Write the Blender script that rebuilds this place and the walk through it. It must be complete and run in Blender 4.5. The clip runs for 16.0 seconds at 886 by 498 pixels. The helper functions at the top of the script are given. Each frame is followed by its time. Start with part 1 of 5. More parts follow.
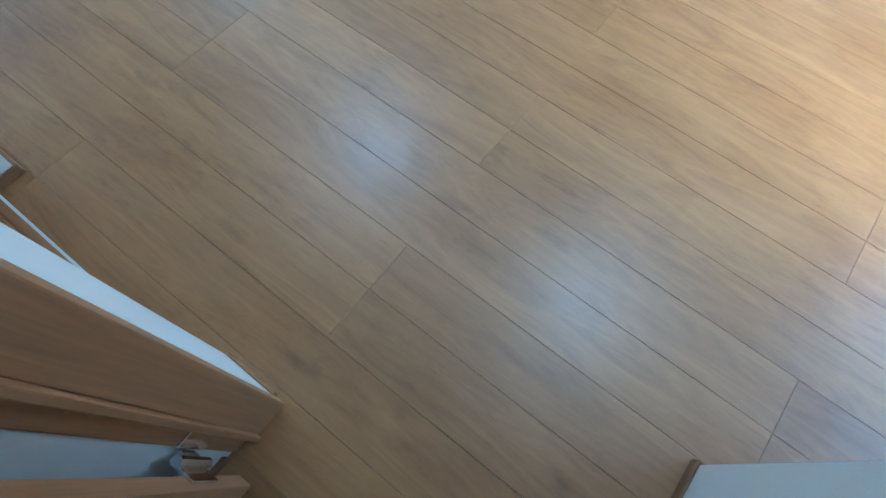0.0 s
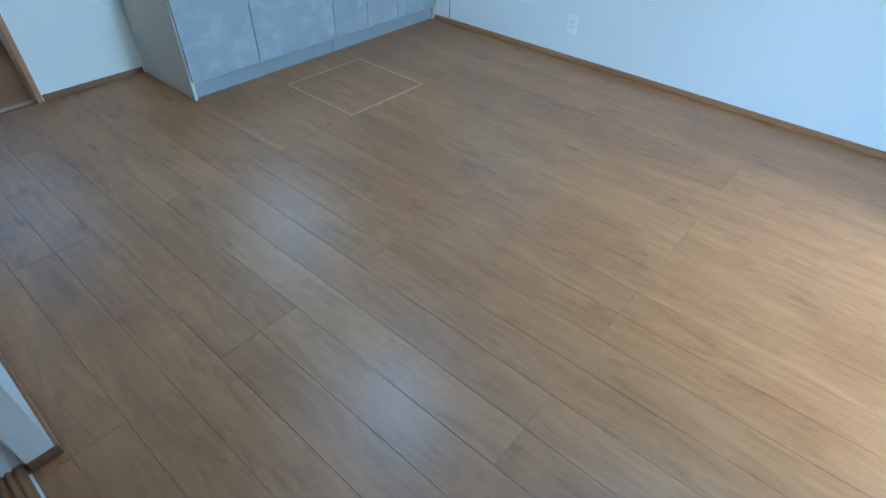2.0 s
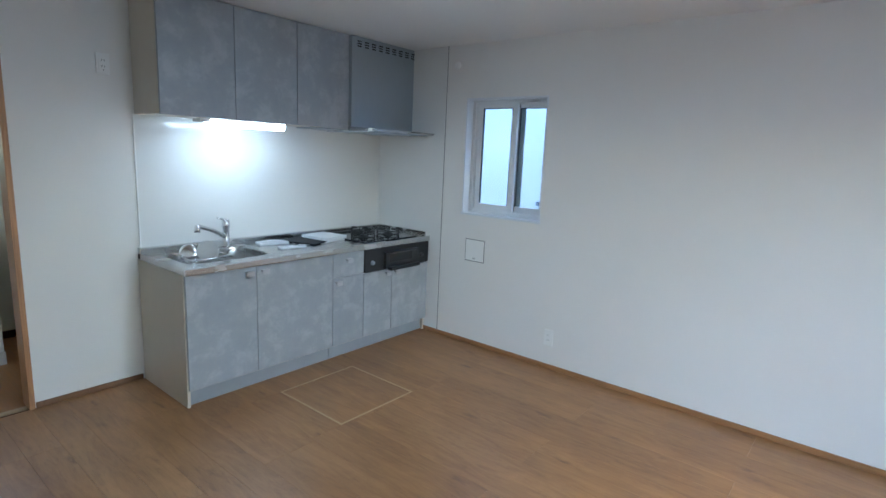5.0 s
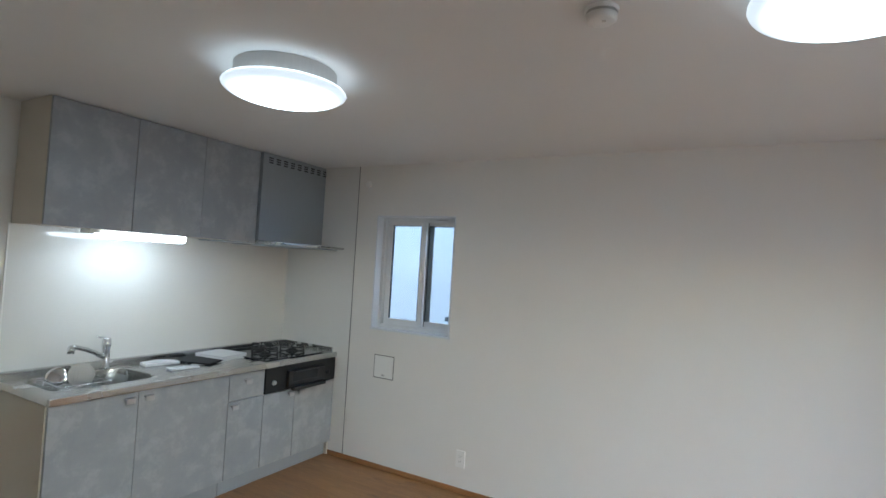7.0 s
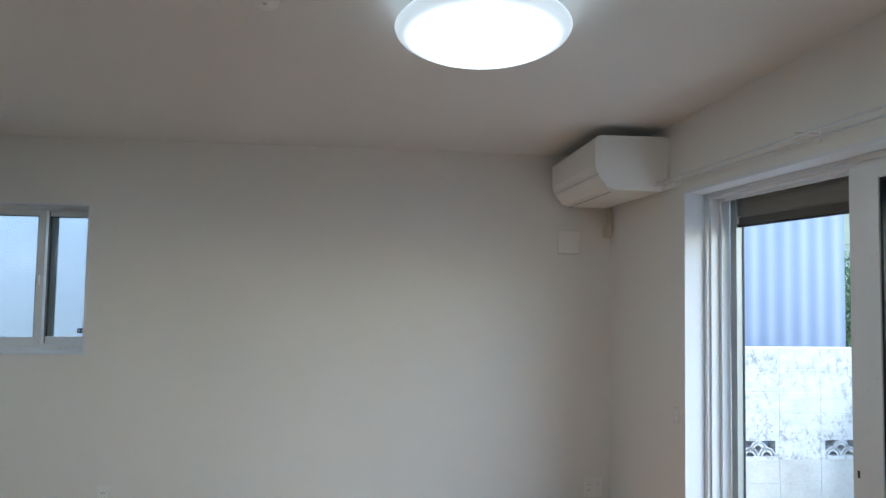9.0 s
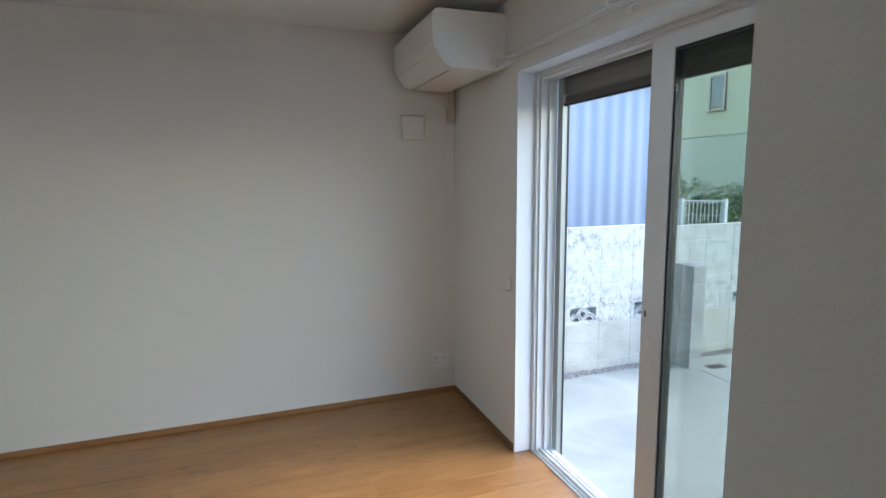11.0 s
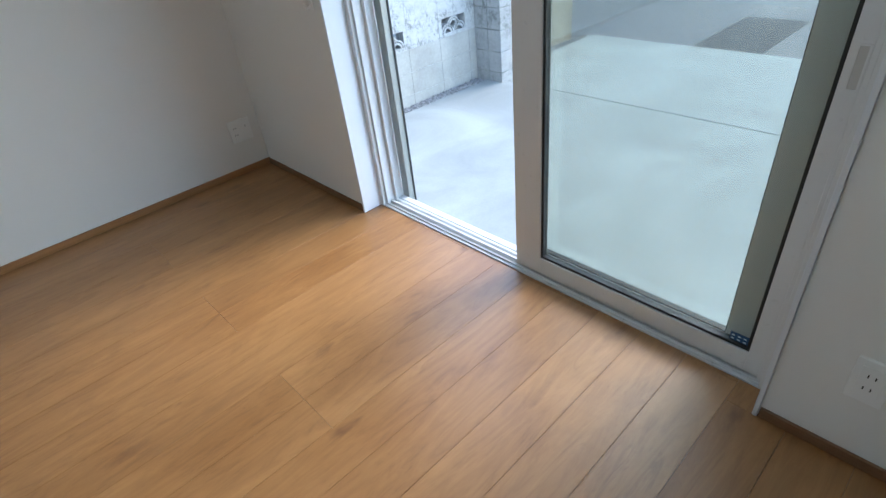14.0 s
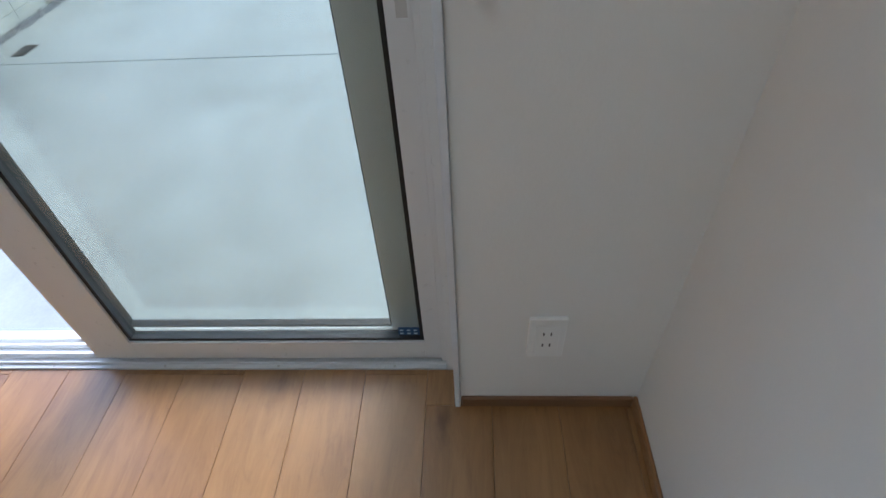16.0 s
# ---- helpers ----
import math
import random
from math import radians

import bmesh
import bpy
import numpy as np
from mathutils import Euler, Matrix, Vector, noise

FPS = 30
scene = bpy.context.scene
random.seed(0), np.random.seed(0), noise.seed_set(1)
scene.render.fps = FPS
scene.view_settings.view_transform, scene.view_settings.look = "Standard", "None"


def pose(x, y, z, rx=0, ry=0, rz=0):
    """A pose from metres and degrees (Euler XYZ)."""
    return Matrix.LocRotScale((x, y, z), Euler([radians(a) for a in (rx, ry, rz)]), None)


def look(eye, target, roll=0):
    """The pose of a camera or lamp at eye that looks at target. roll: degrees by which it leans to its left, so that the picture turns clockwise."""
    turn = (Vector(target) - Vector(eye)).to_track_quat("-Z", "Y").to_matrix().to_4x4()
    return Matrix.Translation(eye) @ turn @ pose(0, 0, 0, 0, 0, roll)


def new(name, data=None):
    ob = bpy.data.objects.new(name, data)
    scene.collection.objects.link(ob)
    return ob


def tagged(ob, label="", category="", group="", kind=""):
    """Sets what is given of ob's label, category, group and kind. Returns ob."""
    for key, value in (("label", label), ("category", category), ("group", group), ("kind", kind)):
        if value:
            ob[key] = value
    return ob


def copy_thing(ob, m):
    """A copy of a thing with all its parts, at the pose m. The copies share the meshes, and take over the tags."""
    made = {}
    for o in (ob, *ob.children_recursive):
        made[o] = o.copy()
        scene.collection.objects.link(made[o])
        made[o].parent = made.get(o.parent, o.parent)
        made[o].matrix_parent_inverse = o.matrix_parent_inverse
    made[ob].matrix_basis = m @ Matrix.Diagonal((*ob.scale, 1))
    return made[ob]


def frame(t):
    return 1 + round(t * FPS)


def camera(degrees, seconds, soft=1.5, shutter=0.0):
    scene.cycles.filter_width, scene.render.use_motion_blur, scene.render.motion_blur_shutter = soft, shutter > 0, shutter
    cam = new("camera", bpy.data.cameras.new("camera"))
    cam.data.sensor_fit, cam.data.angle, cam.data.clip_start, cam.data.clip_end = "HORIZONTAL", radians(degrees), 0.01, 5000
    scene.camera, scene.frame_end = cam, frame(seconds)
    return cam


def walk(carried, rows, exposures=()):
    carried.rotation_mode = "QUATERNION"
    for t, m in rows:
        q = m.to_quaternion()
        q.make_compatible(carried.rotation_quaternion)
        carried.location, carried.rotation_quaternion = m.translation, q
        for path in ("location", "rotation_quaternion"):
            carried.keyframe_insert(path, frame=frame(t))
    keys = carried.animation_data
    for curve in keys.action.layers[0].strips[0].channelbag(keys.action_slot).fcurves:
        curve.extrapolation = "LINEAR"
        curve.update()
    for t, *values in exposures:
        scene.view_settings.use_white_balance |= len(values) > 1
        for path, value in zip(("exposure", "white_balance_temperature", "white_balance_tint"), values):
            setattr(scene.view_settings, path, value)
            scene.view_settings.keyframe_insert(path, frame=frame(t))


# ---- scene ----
cam = camera(80.0, 16.0)
PATH = [
    (0, (3.62, -3.477, 1.236), (3.194, -2.825, -0.607), 4.9),
    (0.5, (3.61, -3.473, 1.263), (3.101, -2.753, -0.532), 3.7),
    (1, (3.592, -3.466, 1.304), (2.931, -2.579, -0.362), 3.4),
    (1.5, (3.597, -3.474, 1.344), (2.764, -2.411, -0.131), 2.9),
    (2, (3.594, -3.439, 1.412), (2.629, -2.276, 0.102), 1.9),
    (2.5, (3.591, -3.445, 1.452), (2.533, -2.184, 0.317), 2.1),
    (3, (3.591, -3.454, 1.492), (2.459, -2.12, 0.523), 1.9),
    (3.5, (3.596, -3.468, 1.52), (2.418, -2.07, 0.71), 1.9),
    (4, (3.598, -3.481, 1.541), (2.383, -2.033, 0.886), 2.0),
    (4.5, (3.597, -3.495, 1.562), (2.36, -2.009, 1.051), 2.1),
    (4.7, (3.599, -3.502, 1.564), (2.356, -2.001, 1.115), 2.1),
    (6.8, (3.581, -3.508, 1.614), (2.519, -1.814, 1.676), 3.4),
    (7, (3.581, -3.502, 1.62), (2.589, -1.766, 1.685), 3.4),
    (7.5, (3.55, -3.486, 1.629), (2.815, -1.627, 1.694), 2.7),
    (8, (3.551, -3.478, 1.628), (3.115, -1.528, 1.708), 1.9),
    (8.5, (3.565, -3.47, 1.615), (3.435, -1.477, 1.71), 1.4),
    (9, (3.583, -3.455, 1.62), (3.757, -1.464, 1.708), 1.0),
    (9.2, (3.592, -3.451, 1.618), (3.885, -1.474, 1.703), 0.8),
    (11.3, (3.714, -3.415, 1.503), (4.395, -1.579, 1.098), -0.4),
    (11.5, (3.71, -3.407, 1.5), (4.389, -1.595, 0.993), -0.6),
    (12, (3.691, -3.399, 1.459), (4.359, -1.657, 0.738), -1.1),
    (12.5, (3.72, -3.326, 1.399), (4.401, -1.677, 0.495), -2.1),
    (13, (3.745, -3.156, 1.338), (4.485, -1.615, 0.301), -3.6),
    (13.5, (3.767, -3.018, 1.286), (4.569, -1.565, 0.169), -6.7),
    (14, (3.853, -2.857, 1.247), (4.914, -1.603, 0.106), -6.8),
    (14.5, (4.012, -2.806, 1.197), (5.404, -1.975, 0.027), -4.9),
    (15, (4.213, -2.778, 1.161), (5.723, -2.353, -0.08), -4.2),
    (15.5, (4.347, -2.756, 1.128), (5.81, -2.566, -0.222), -4.2),
    (16, (4.384, -2.742, 1.113), (5.802, -2.633, -0.292), -3.8),
]
EXPOSURES = [(0, 1.62, 4370, -5), (1.5, 1.37, 4420, -4), (2.5, 1.17, 4100, -2), (3.5, 1.15, 4650, -1), (4.5, 1.08, 5150, 7), (7, 0.78, 6250, 11), (8, 0.76, 6150, 9), (9, 0.47, 6150, 9), (12.5, 0.36, 6300, 9), (14.5, 0.26, 5950, 7), (15, 0.16, 5950, 8), (16, 0.34, 6150, 12)]
walk(cam, [(t, look(e, a, r)) for t, e, a, r in PATH], EXPOSURES)

# world, sun and lamp strengths
LAMP_GLOW = 22.0
LAMP_COLOUR = (0.74, 0.90, 1.0)
TUBE_GLOW = 15.0
SKY = 0.74
world = bpy.data.worlds.new("overcast_sky")
scene.world = world
world.use_nodes = True
wn = world.node_tree
sky = wn.nodes.new("ShaderNodeTexSky")
sky.sky_type, sky.sun_disc = "NISHITA", False
sky.sun_elevation, sky.sun_rotation = radians(44), radians(102)
sky.air_density, sky.dust_density = 1.2, 1.0
wn.links.new(sky.outputs[0], wn.nodes["Background"].inputs[0])
wn.nodes["Background"].inputs[1].default_value = SKY
sun = new("sun", bpy.data.lights.new("sun", "SUN"))
sun.data.energy, sun.data.angle, sun.data.color = 1.45, radians(25), (1.0, 0.97, 0.93)
sun.matrix_world = look((0, 0, 10), (-4.8, 1.0, 5.2))

# ---- materials ----


def lin(r, g, b):
    return (r, g, b, 1)


class Mat:
    """A small builder for node materials."""

    def __init__(self, name, colour, rough=0.5, metal=0.0, spec=0.5):
        self.m = bpy.data.materials.new(name)
        self.m.use_nodes = True
        self.t = self.m.node_tree
        self.p = self.t.nodes["Principled BSDF"]
        self.p.inputs["Base Color"].default_value = lin(*colour)
        self.p.inputs["Roughness"].default_value = rough
        self.p.inputs["Metallic"].default_value = metal
        self.p.inputs["Specular IOR Level"].default_value = spec
        self.colour = colour
        self.co = None

    def n(self, kind, **kw):
        node = self.t.nodes.new(kind)
        for k, v in kw.items():
            if k in node.inputs:
                node.inputs[k].default_value = v
        return node

    def link(self, a, b):
        self.t.links.new(a, b)

    def coords(self, scale=(1, 1, 1), vary=0.0, space="Object"):
        tc = self.n("ShaderNodeNewGeometry" if space == "Position" else "ShaderNodeTexCoord")
        mp = self.n("ShaderNodeMapping")
        mp.inputs["Scale"].default_value = scale
        self.link(tc.outputs[space], mp.inputs["Vector"])
        if vary:
            info = self.n("ShaderNodeObjectInfo")
            mul = self.n("ShaderNodeVectorMath")
            mul.operation = "SCALE"
            mul.inputs[0].default_value = (vary, vary * 1.7, vary * 0.6)
            self.link(info.outputs["Random"], mul.inputs["Scale"])
            self.link(mul.outputs[0], mp.inputs["Location"])
        return mp.outputs[0]

    def noise(self, vec, scale, detail=4, rough=0.55, distort=0.0):
        nz = self.n("ShaderNodeTexNoise", Scale=scale, Detail=detail, Roughness=rough, Distortion=distort)
        self.link(vec, nz.inputs["Vector"])
        return nz.outputs["Fac"]

    def ramp(self, fac, stops):
        r = self.n("ShaderNodeValToRGB")
        els = r.color_ramp.elements
        while len(els) < len(stops):
            els.new(0.5)
        for e, (p, c) in zip(els, stops):
            e.position, e.color = p, lin(*c)
        self.link(fac, r.inputs[0])
        return r.outputs[0]

    def mix(self, fac, a, b, mode="MIX"):
        mx = self.n("ShaderNodeMix")
        mx.data_type, mx.blend_type = "RGBA", mode
        for sock, v in ((mx.inputs[0], fac), (mx.inputs[6], a), (mx.inputs[7], b)):
            if isinstance(v, (int, float)):
                sock.default_value = v
            elif isinstance(v, tuple):
                sock.default_value = lin(*v)
            else:
                self.link(v, sock)
        return mx.outputs[2]

    def base(self, out):
        self.link(out, self.p.inputs["Base Color"])

    def rough(self, fac, lo, hi):
        mr = self.n("ShaderNodeMapRange")
        mr.inputs["From Min"].default_value, mr.inputs["From Max"].default_value = 0.3, 0.7
        mr.inputs["To Min"].default_value, mr.inputs["To Max"].default_value = lo, hi
        self.link(fac, mr.inputs["Value"])
        self.link(mr.outputs[0], self.p.inputs["Roughness"])

    def bump(self, fac, strength, dist=0.001):
        b = self.n("ShaderNodeBump")
        b.inputs["Strength"].default_value, b.inputs["Distance"].default_value = strength, dist
        self.link(fac, b.inputs["Height"])
        self.link(b.outputs[0], self.p.inputs["Normal"])


def mottled(name, colour, rough, amount=0.12, scale=3.0, bump=0.0, fine=60.0, metal=0.0, spec=0.5, space="Object", vary=0.0):
    """A surface with broad and fine variation of its colour and gloss."""
    m = Mat(name, colour, rough, metal, spec)
    v = m.coords(space=space, vary=vary)
    a, b = m.noise(v, scale, 5), m.noise(v, fine, 3)
    lo = tuple(c * (1 - amount) for c in colour)
    hi = tuple(min(1, c * (1 + amount)) for c in colour)
    m.base(m.mix(0.25, m.ramp(a, [(0.3, lo), (0.7, hi)]), m.ramp(b, [(0.3, lo), (0.7, hi)])))
    m.rough(b, max(0.02, rough - 0.06), min(1, rough + 0.06))
    if bump:
        m.bump(b, bump)
    return m.m


def wallpaper():
    m = Mat("woven_white_wallpaper", (0.78, 0.765, 0.73), 0.88)
    v = m.coords(space="Object")
    a = m.noise(v, 1.1, 3)
    b = m.noise(v, 150, 4, 0.6, 0.6)
    c = m.noise(v, 55, 4, 0.55, 1.4)
    m.base(m.ramp(a, [(0.3, (0.775, 0.755, 0.718)), (0.7, (0.80, 0.782, 0.748))]))
    add = m.n("ShaderNodeMath")
    add.operation = "ADD"
    m.link(b, add.inputs[0])
    m.link(c, add.inputs[1])
    m.bump(add.outputs[0], 0.3, 0.0010)
    return m.m


def oak_floor():
    m = Mat("oak_print_floor", (0.4, 0.25, 0.13), 0.36)
    v = m.coords((1, 1, 1), vary=9.0)
    long = m.coords((1.1, 7, 1), vary=9.0)
    fine = m.coords((4, 90, 4), vary=9.0)
    info = m.n("ShaderNodeObjectInfo")
    grain = m.noise(long, 2.0, 8, 0.66, 2.4)
    fib = m.noise(fine, 2.0, 5, 0.7)
    broad = m.noise(v, 3.0, 5, 0.6, 0.6)
    band = m.noise(m.coords((0.5, 6.6, 1), vary=17.0), 1.0, 3, 0.5)
    flake = m.noise(m.coords((4, 19, 1), vary=13.0), 1.6, 6, 0.72, 1.2)
    base = m.ramp(grain, [(0.30, (0.165, 0.066, 0.018)), (0.42, (0.270, 0.120, 0.036)), (0.55, (0.345, 0.164, 0.053)), (0.74, (0.435, 0.224, 0.080))])
    base = m.mix(0.08, base, m.ramp(fib, [(0.36, (0.150, 0.060, 0.017)), (0.62, (0.430, 0.220, 0.080))]))
    base = m.mix(0.30, base, m.ramp(broad, [(0.38, (0.225, 0.098, 0.028)), (0.60, (0.410, 0.207, 0.072))]))
    base = m.mix(0.22, base, m.ramp(band, [(0.36, (0.225, 0.098, 0.028)), (0.64, (0.470, 0.250, 0.096))]))
    base = m.mix(m.mix(1.0, m.ramp(flake, [(0.53, (0, 0, 0)), (0.68, (0.42, 0.42, 0.42))]), m.ramp(broad, [(0.42, (1, 1, 1)), (0.58, (0.1, 0.1, 0.1))]), "MULTIPLY"), base, (0.15, 0.062, 0.022))
    tone = m.ramp(info.outputs["Random"], [(0.0, (0.93, 0.925, 0.92)), (1.0, (1.06, 1.07, 1.08))])
    base = m.mix(1.0, base, tone, "MULTIPLY")
    # knots: small dark ovals, drawn out along the board
    kv = m.coords((2.8, 7.5, 1), vary=9.0)
    vor = m.n("ShaderNodeTexVoronoi", Scale=1.0)
    warp = m.n("ShaderNodeVectorMath")
    warp.operation = "ADD"
    m.link(kv, warp.inputs[0])
    nz = m.n("ShaderNodeTexNoise", Scale=6.0, Detail=3.0)
    m.link(kv, nz.inputs["Vector"])
    sc = m.n("ShaderNodeVectorMath")
    sc.operation = "SCALE"
    sc.inputs["Scale"].default_value = 0.35
    m.link(nz.outputs["Color"], sc.inputs[0])
    m.link(sc.outputs[0], warp.inputs[1])
    m.link(warp.outputs[0], vor.inputs["Vector"])
    knots = m.ramp(vor.outputs["Distance"], [(0.02, (1, 1, 1)), (0.20, (0, 0, 0))])
    base = m.mix(m.mix(1.0, knots, m.ramp(broad, [(0.40, (0.8, 0.8, 0.8)), (0.60, (0.1, 0.1, 0.1))]), "MULTIPLY"), base, (0.13, 0.052, 0.020))
    m.base(base)
    m.rough(broad, 0.34, 0.44)
    m.p.inputs["Specular IOR Level"].default_value = 0.85
    m.bump(fib, 0.12, 0.0006)
    return m.m


def wood(name, colour, rough=0.45, along="x", amount=0.3):
    m = Mat(name, colour, rough)
    s = {"x": (2, 50, 50), "y": (50, 2, 50), "z": (50, 50, 2)}[along]
    v = m.coords(s)
    a = m.noise(v, 1.6, 6, 0.6, 0.5)
    lo = tuple(c * (1 - amount) for c in colour)
    hi = tuple(min(1, c * (1 + amount)) for c in colour)
    m.base(m.ramp(a, [(0.25, lo), (0.75, hi)]))
    m.rough(a, rough - 0.05, rough + 0.08)
    m.bump(a, 0.15, 0.0006)
    return m.m


def stone_laminate():
    m = Mat("grey_stone_laminate", (0.36, 0.38, 0.40), 0.42)
    v = m.coords(vary=5.0)
    a = m.noise(v, 6.5, 7, 0.66, 0.2)
    b = m.noise(v, 1.7, 4, 0.5)
    c = m.ramp(a, [(0.3, (0.265, 0.292, 0.318)), (0.50, (0.318, 0.342, 0.363)), (0.62, (0.435, 0.455, 0.470))])
    m.base(m.mix(0.45, c, m.ramp(b, [(0.3, (0.300, 0.325, 0.355)), (0.7, (0.385, 0.405, 0.425))])))
    m.rough(a, 0.36, 0.48)
    return m.m


def brushed(name, colour, rough, metal=1.0, s=(2, 60, 60)):
    m = Mat(name, colour, rough, metal)
    v = m.coords(s)
    a = m.noise(v, 3.0, 4)
    m.rough(a, rough - 0.07, rough + 0.09)
    m.base(m.ramp(a, [(0.3, tuple(c * 0.93 for c in colour)), (0.7, colour)]))
    return m.m


def satin_steel():
    m = Mat("satin_stainless_steel", (0.56, 0.56, 0.55), 0.26, 1.0)
    v = m.coords((3, 1.2, 3))
    a = m.noise(v, 2.0, 3)
    m.base(m.ramp(a, [(0.3, (0.52, 0.52, 0.51)), (0.7, (0.60, 0.60, 0.59))]))
    m.rough(a, 0.20, 0.30)
    return m.m


def glass(name, tint, ior=1.45, gloss=0.0):
    m = Mat(name, tint, 0.0)
    m.t.nodes.remove(m.p)
    out = [n for n in m.t.nodes if n.bl_idname == "ShaderNodeOutputMaterial"][0]
    tr = m.n("ShaderNodeBsdfTransparent")
    tr.inputs[0].default_value = lin(*tint)
    gl = m.n("ShaderNodeBsdfGlossy")
    gl.inputs["Roughness"].default_value = gloss
    lw = m.n("ShaderNodeLayerWeight")
    pw = m.n("ShaderNodeMath")
    pw.operation = "POWER"
    pw.inputs[1].default_value = 5.0
    m.link(lw.outputs["Facing"], pw.inputs[0])
    fr = m.n("ShaderNodeMath")
    fr.operation = "MULTIPLY_ADD"
    fr.inputs[1].default_value, fr.inputs[2].default_value = 0.8, (ior - 1) ** 2 / (ior + 1) ** 2
    m.link(pw.outputs[0], fr.inputs[0])
    mx = m.n("ShaderNodeMixShader")
    m.link(fr.outputs[0], mx.inputs[0])
    m.link(tr.outputs[0], mx.inputs[1])
    m.link(gl.outputs[0], mx.inputs[2])
    m.link(mx.outputs[0], out.inputs[0])
    return m.m


def glowing(name, colour, strength, edge=None):
    m = Mat(name, (0.8, 0.8, 0.8), 0.3)
    m.p.inputs["Emission Color"].default_value = lin(*colour)
    m.p.inputs["Emission Strength"].default_value = strength
    if edge:
        # the rim of the shade is further from the lamps inside it and glows less
        tc = m.n("ShaderNodeTexCoord")
        ln = m.n("ShaderNodeVectorMath")
        ln.operation = "LENGTH"
        m.link(tc.outputs["Object"], ln.inputs[0])
        mr = m.n("ShaderNodeMapRange")
        mr.interpolation_type = "SMOOTHSTEP"
        mr.inputs["From Min"].default_value, mr.inputs["From Max"].default_value = edge
        mr.inputs["To Min"].default_value, mr.inputs["To Max"].default_value = strength, strength * 0.022
        m.link(ln.outputs["Value"], mr.inputs["Value"])
        m.link(mr.outputs[0], m.p.inputs["Emission Strength"])
    return m.m


def painted_block(name="white_painted_block", wear=0.75, tone=1.0):
    m = Mat(name, (0.47, 0.475, 0.465), 0.85)
    v = m.coords(space="Position")
    w = m.coords((1, 1, 0.75), space="Position")
    flat = m.coords((1, 1, 2.2), space="Position")
    a = m.noise(w, 14.0, 8, 0.75, 0.2)
    b = m.noise(v, 45, 5, 0.7)
    c = m.noise(v, 1.5, 4)
    d = m.noise(flat, 6.0, 7, 0.7)
    stain = m.mix(1.0, m.ramp(a, [(0.50, (0, 0, 0)), (0.60, (1, 1, 1))]), m.ramp(c, [(0.38, (0.10, 0.10, 0.10)), (0.60, (wear, wear, wear))]), "MULTIPLY")
    base = m.mix(0.5, m.ramp(b, [(0.3, (0.42, 0.425, 0.415)), (0.7, (0.50, 0.505, 0.49))]), m.ramp(d, [(0.36, (0.36, 0.365, 0.355)), (0.56, (0.50, 0.505, 0.49))]))
    base = m.mix(1.0, base, (tone, tone, tone), "MULTIPLY")
    m.base(m.mix(stain, base, (0.13, 0.135, 0.125)))
    m.bump(b, 0.7, 0.004)
    return m.m


def concrete(name, lo, hi, rough=0.8, scale=1.2):
    m = Mat(name, hi, rough)
    v = m.coords()
    a = m.noise(v, scale, 6, 0.6, 0.8)
    b = m.noise(v, 60, 4, 0.7)
    m.base(m.mix(0.2, m.ramp(a, [(0.35, lo), (0.68, hi)]), m.ramp(b, [(0.3, lo), (0.7, hi)])))
    m.rough(a, rough - 0.14, rough + 0.08)
    m.bump(b, 0.4, 0.002)
    return m.m


def asphalt():
    m = Mat("worn_grey_asphalt", (0.06, 0.06, 0.063), 0.7)
    v = m.coords()
    a, b = m.noise(v, 0.5, 5, 0.6, 0.8), m.noise(v, 90, 3, 0.8)
    m.base(m.mix(0.4, m.ramp(a, [(0.35, (0.055, 0.059, 0.066)), (0.65, (0.125, 0.13, 0.14))]), m.ramp(b, [(0.3, (0.05, 0.052, 0.056)), (0.7, (0.19, 0.195, 0.20))])))
    m.rough(a, 0.45, 0.75)
    m.bump(b, 0.8, 0.004)
    return m.m


def leaves(name, a, b):
    m = Mat(name, a, 0.6)
    g = m.n("ShaderNodeNewGeometry")
    m.base(m.ramp(g.outputs["Random Per Island"], [(0.0, a), (1.0, b)]))
    m.p.inputs["Subsurface Weight"].default_value = 0.0
    return m.m


WALLPAPER = wallpaper()
CEILING = mottled("matt_white_ceiling_paper", (0.75, 0.745, 0.73), 0.92, 0.02, 1.0, 0.3, 120)
OAK = oak_floor()
GROOVE = Mat("dark_floor_joint", (0.05, 0.025, 0.012), 0.8).m
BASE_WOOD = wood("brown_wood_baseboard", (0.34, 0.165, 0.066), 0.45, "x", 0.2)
# same baseboard wood, its colour darkened for the shade near the room corners
BASE_WOOD_Y_SHADED = wood("brown_wood_baseboard_across_shaded", (0.20, 0.10, 0.045), 0.45, "y", 0.2)
CASING_WOOD = wood("brown_wood_casing", (0.40, 0.20, 0.088), 0.42, "z", 0.28)
DOOR_WOOD = wood("light_brown_door_wood", (0.43, 0.22, 0.10), 0.42, "z", 0.25)
WHITE_BOARD = mottled("white_window_board", (0.72, 0.745, 0.775), 0.42, 0.02, 2)
VINYL = mottled("white_vinyl_profile", (0.70, 0.71, 0.71), 0.33, 0.02, 4)
GASKET = Mat("black_rubber_gasket", (0.012, 0.014, 0.015), 0.5).m
ALU_GREY = brushed("grey_brown_aluminium", (0.26, 0.245, 0.22), 0.42, 0.7)
ALU_GUIDE = brushed("grey_coated_aluminium", (0.36, 0.38, 0.36), 0.45, 0.5)
ALU_DARK = brushed("dark_bronze_aluminium", (0.12, 0.11, 0.10), 0.45, 0.6)
ALU = brushed("bare_aluminium", (0.70, 0.71, 0.72), 0.32)
STEEL = satin_steel()
ALU_PULL = brushed("satin_grey_pull_metal", (0.50, 0.51, 0.52), 0.34, 0.9)
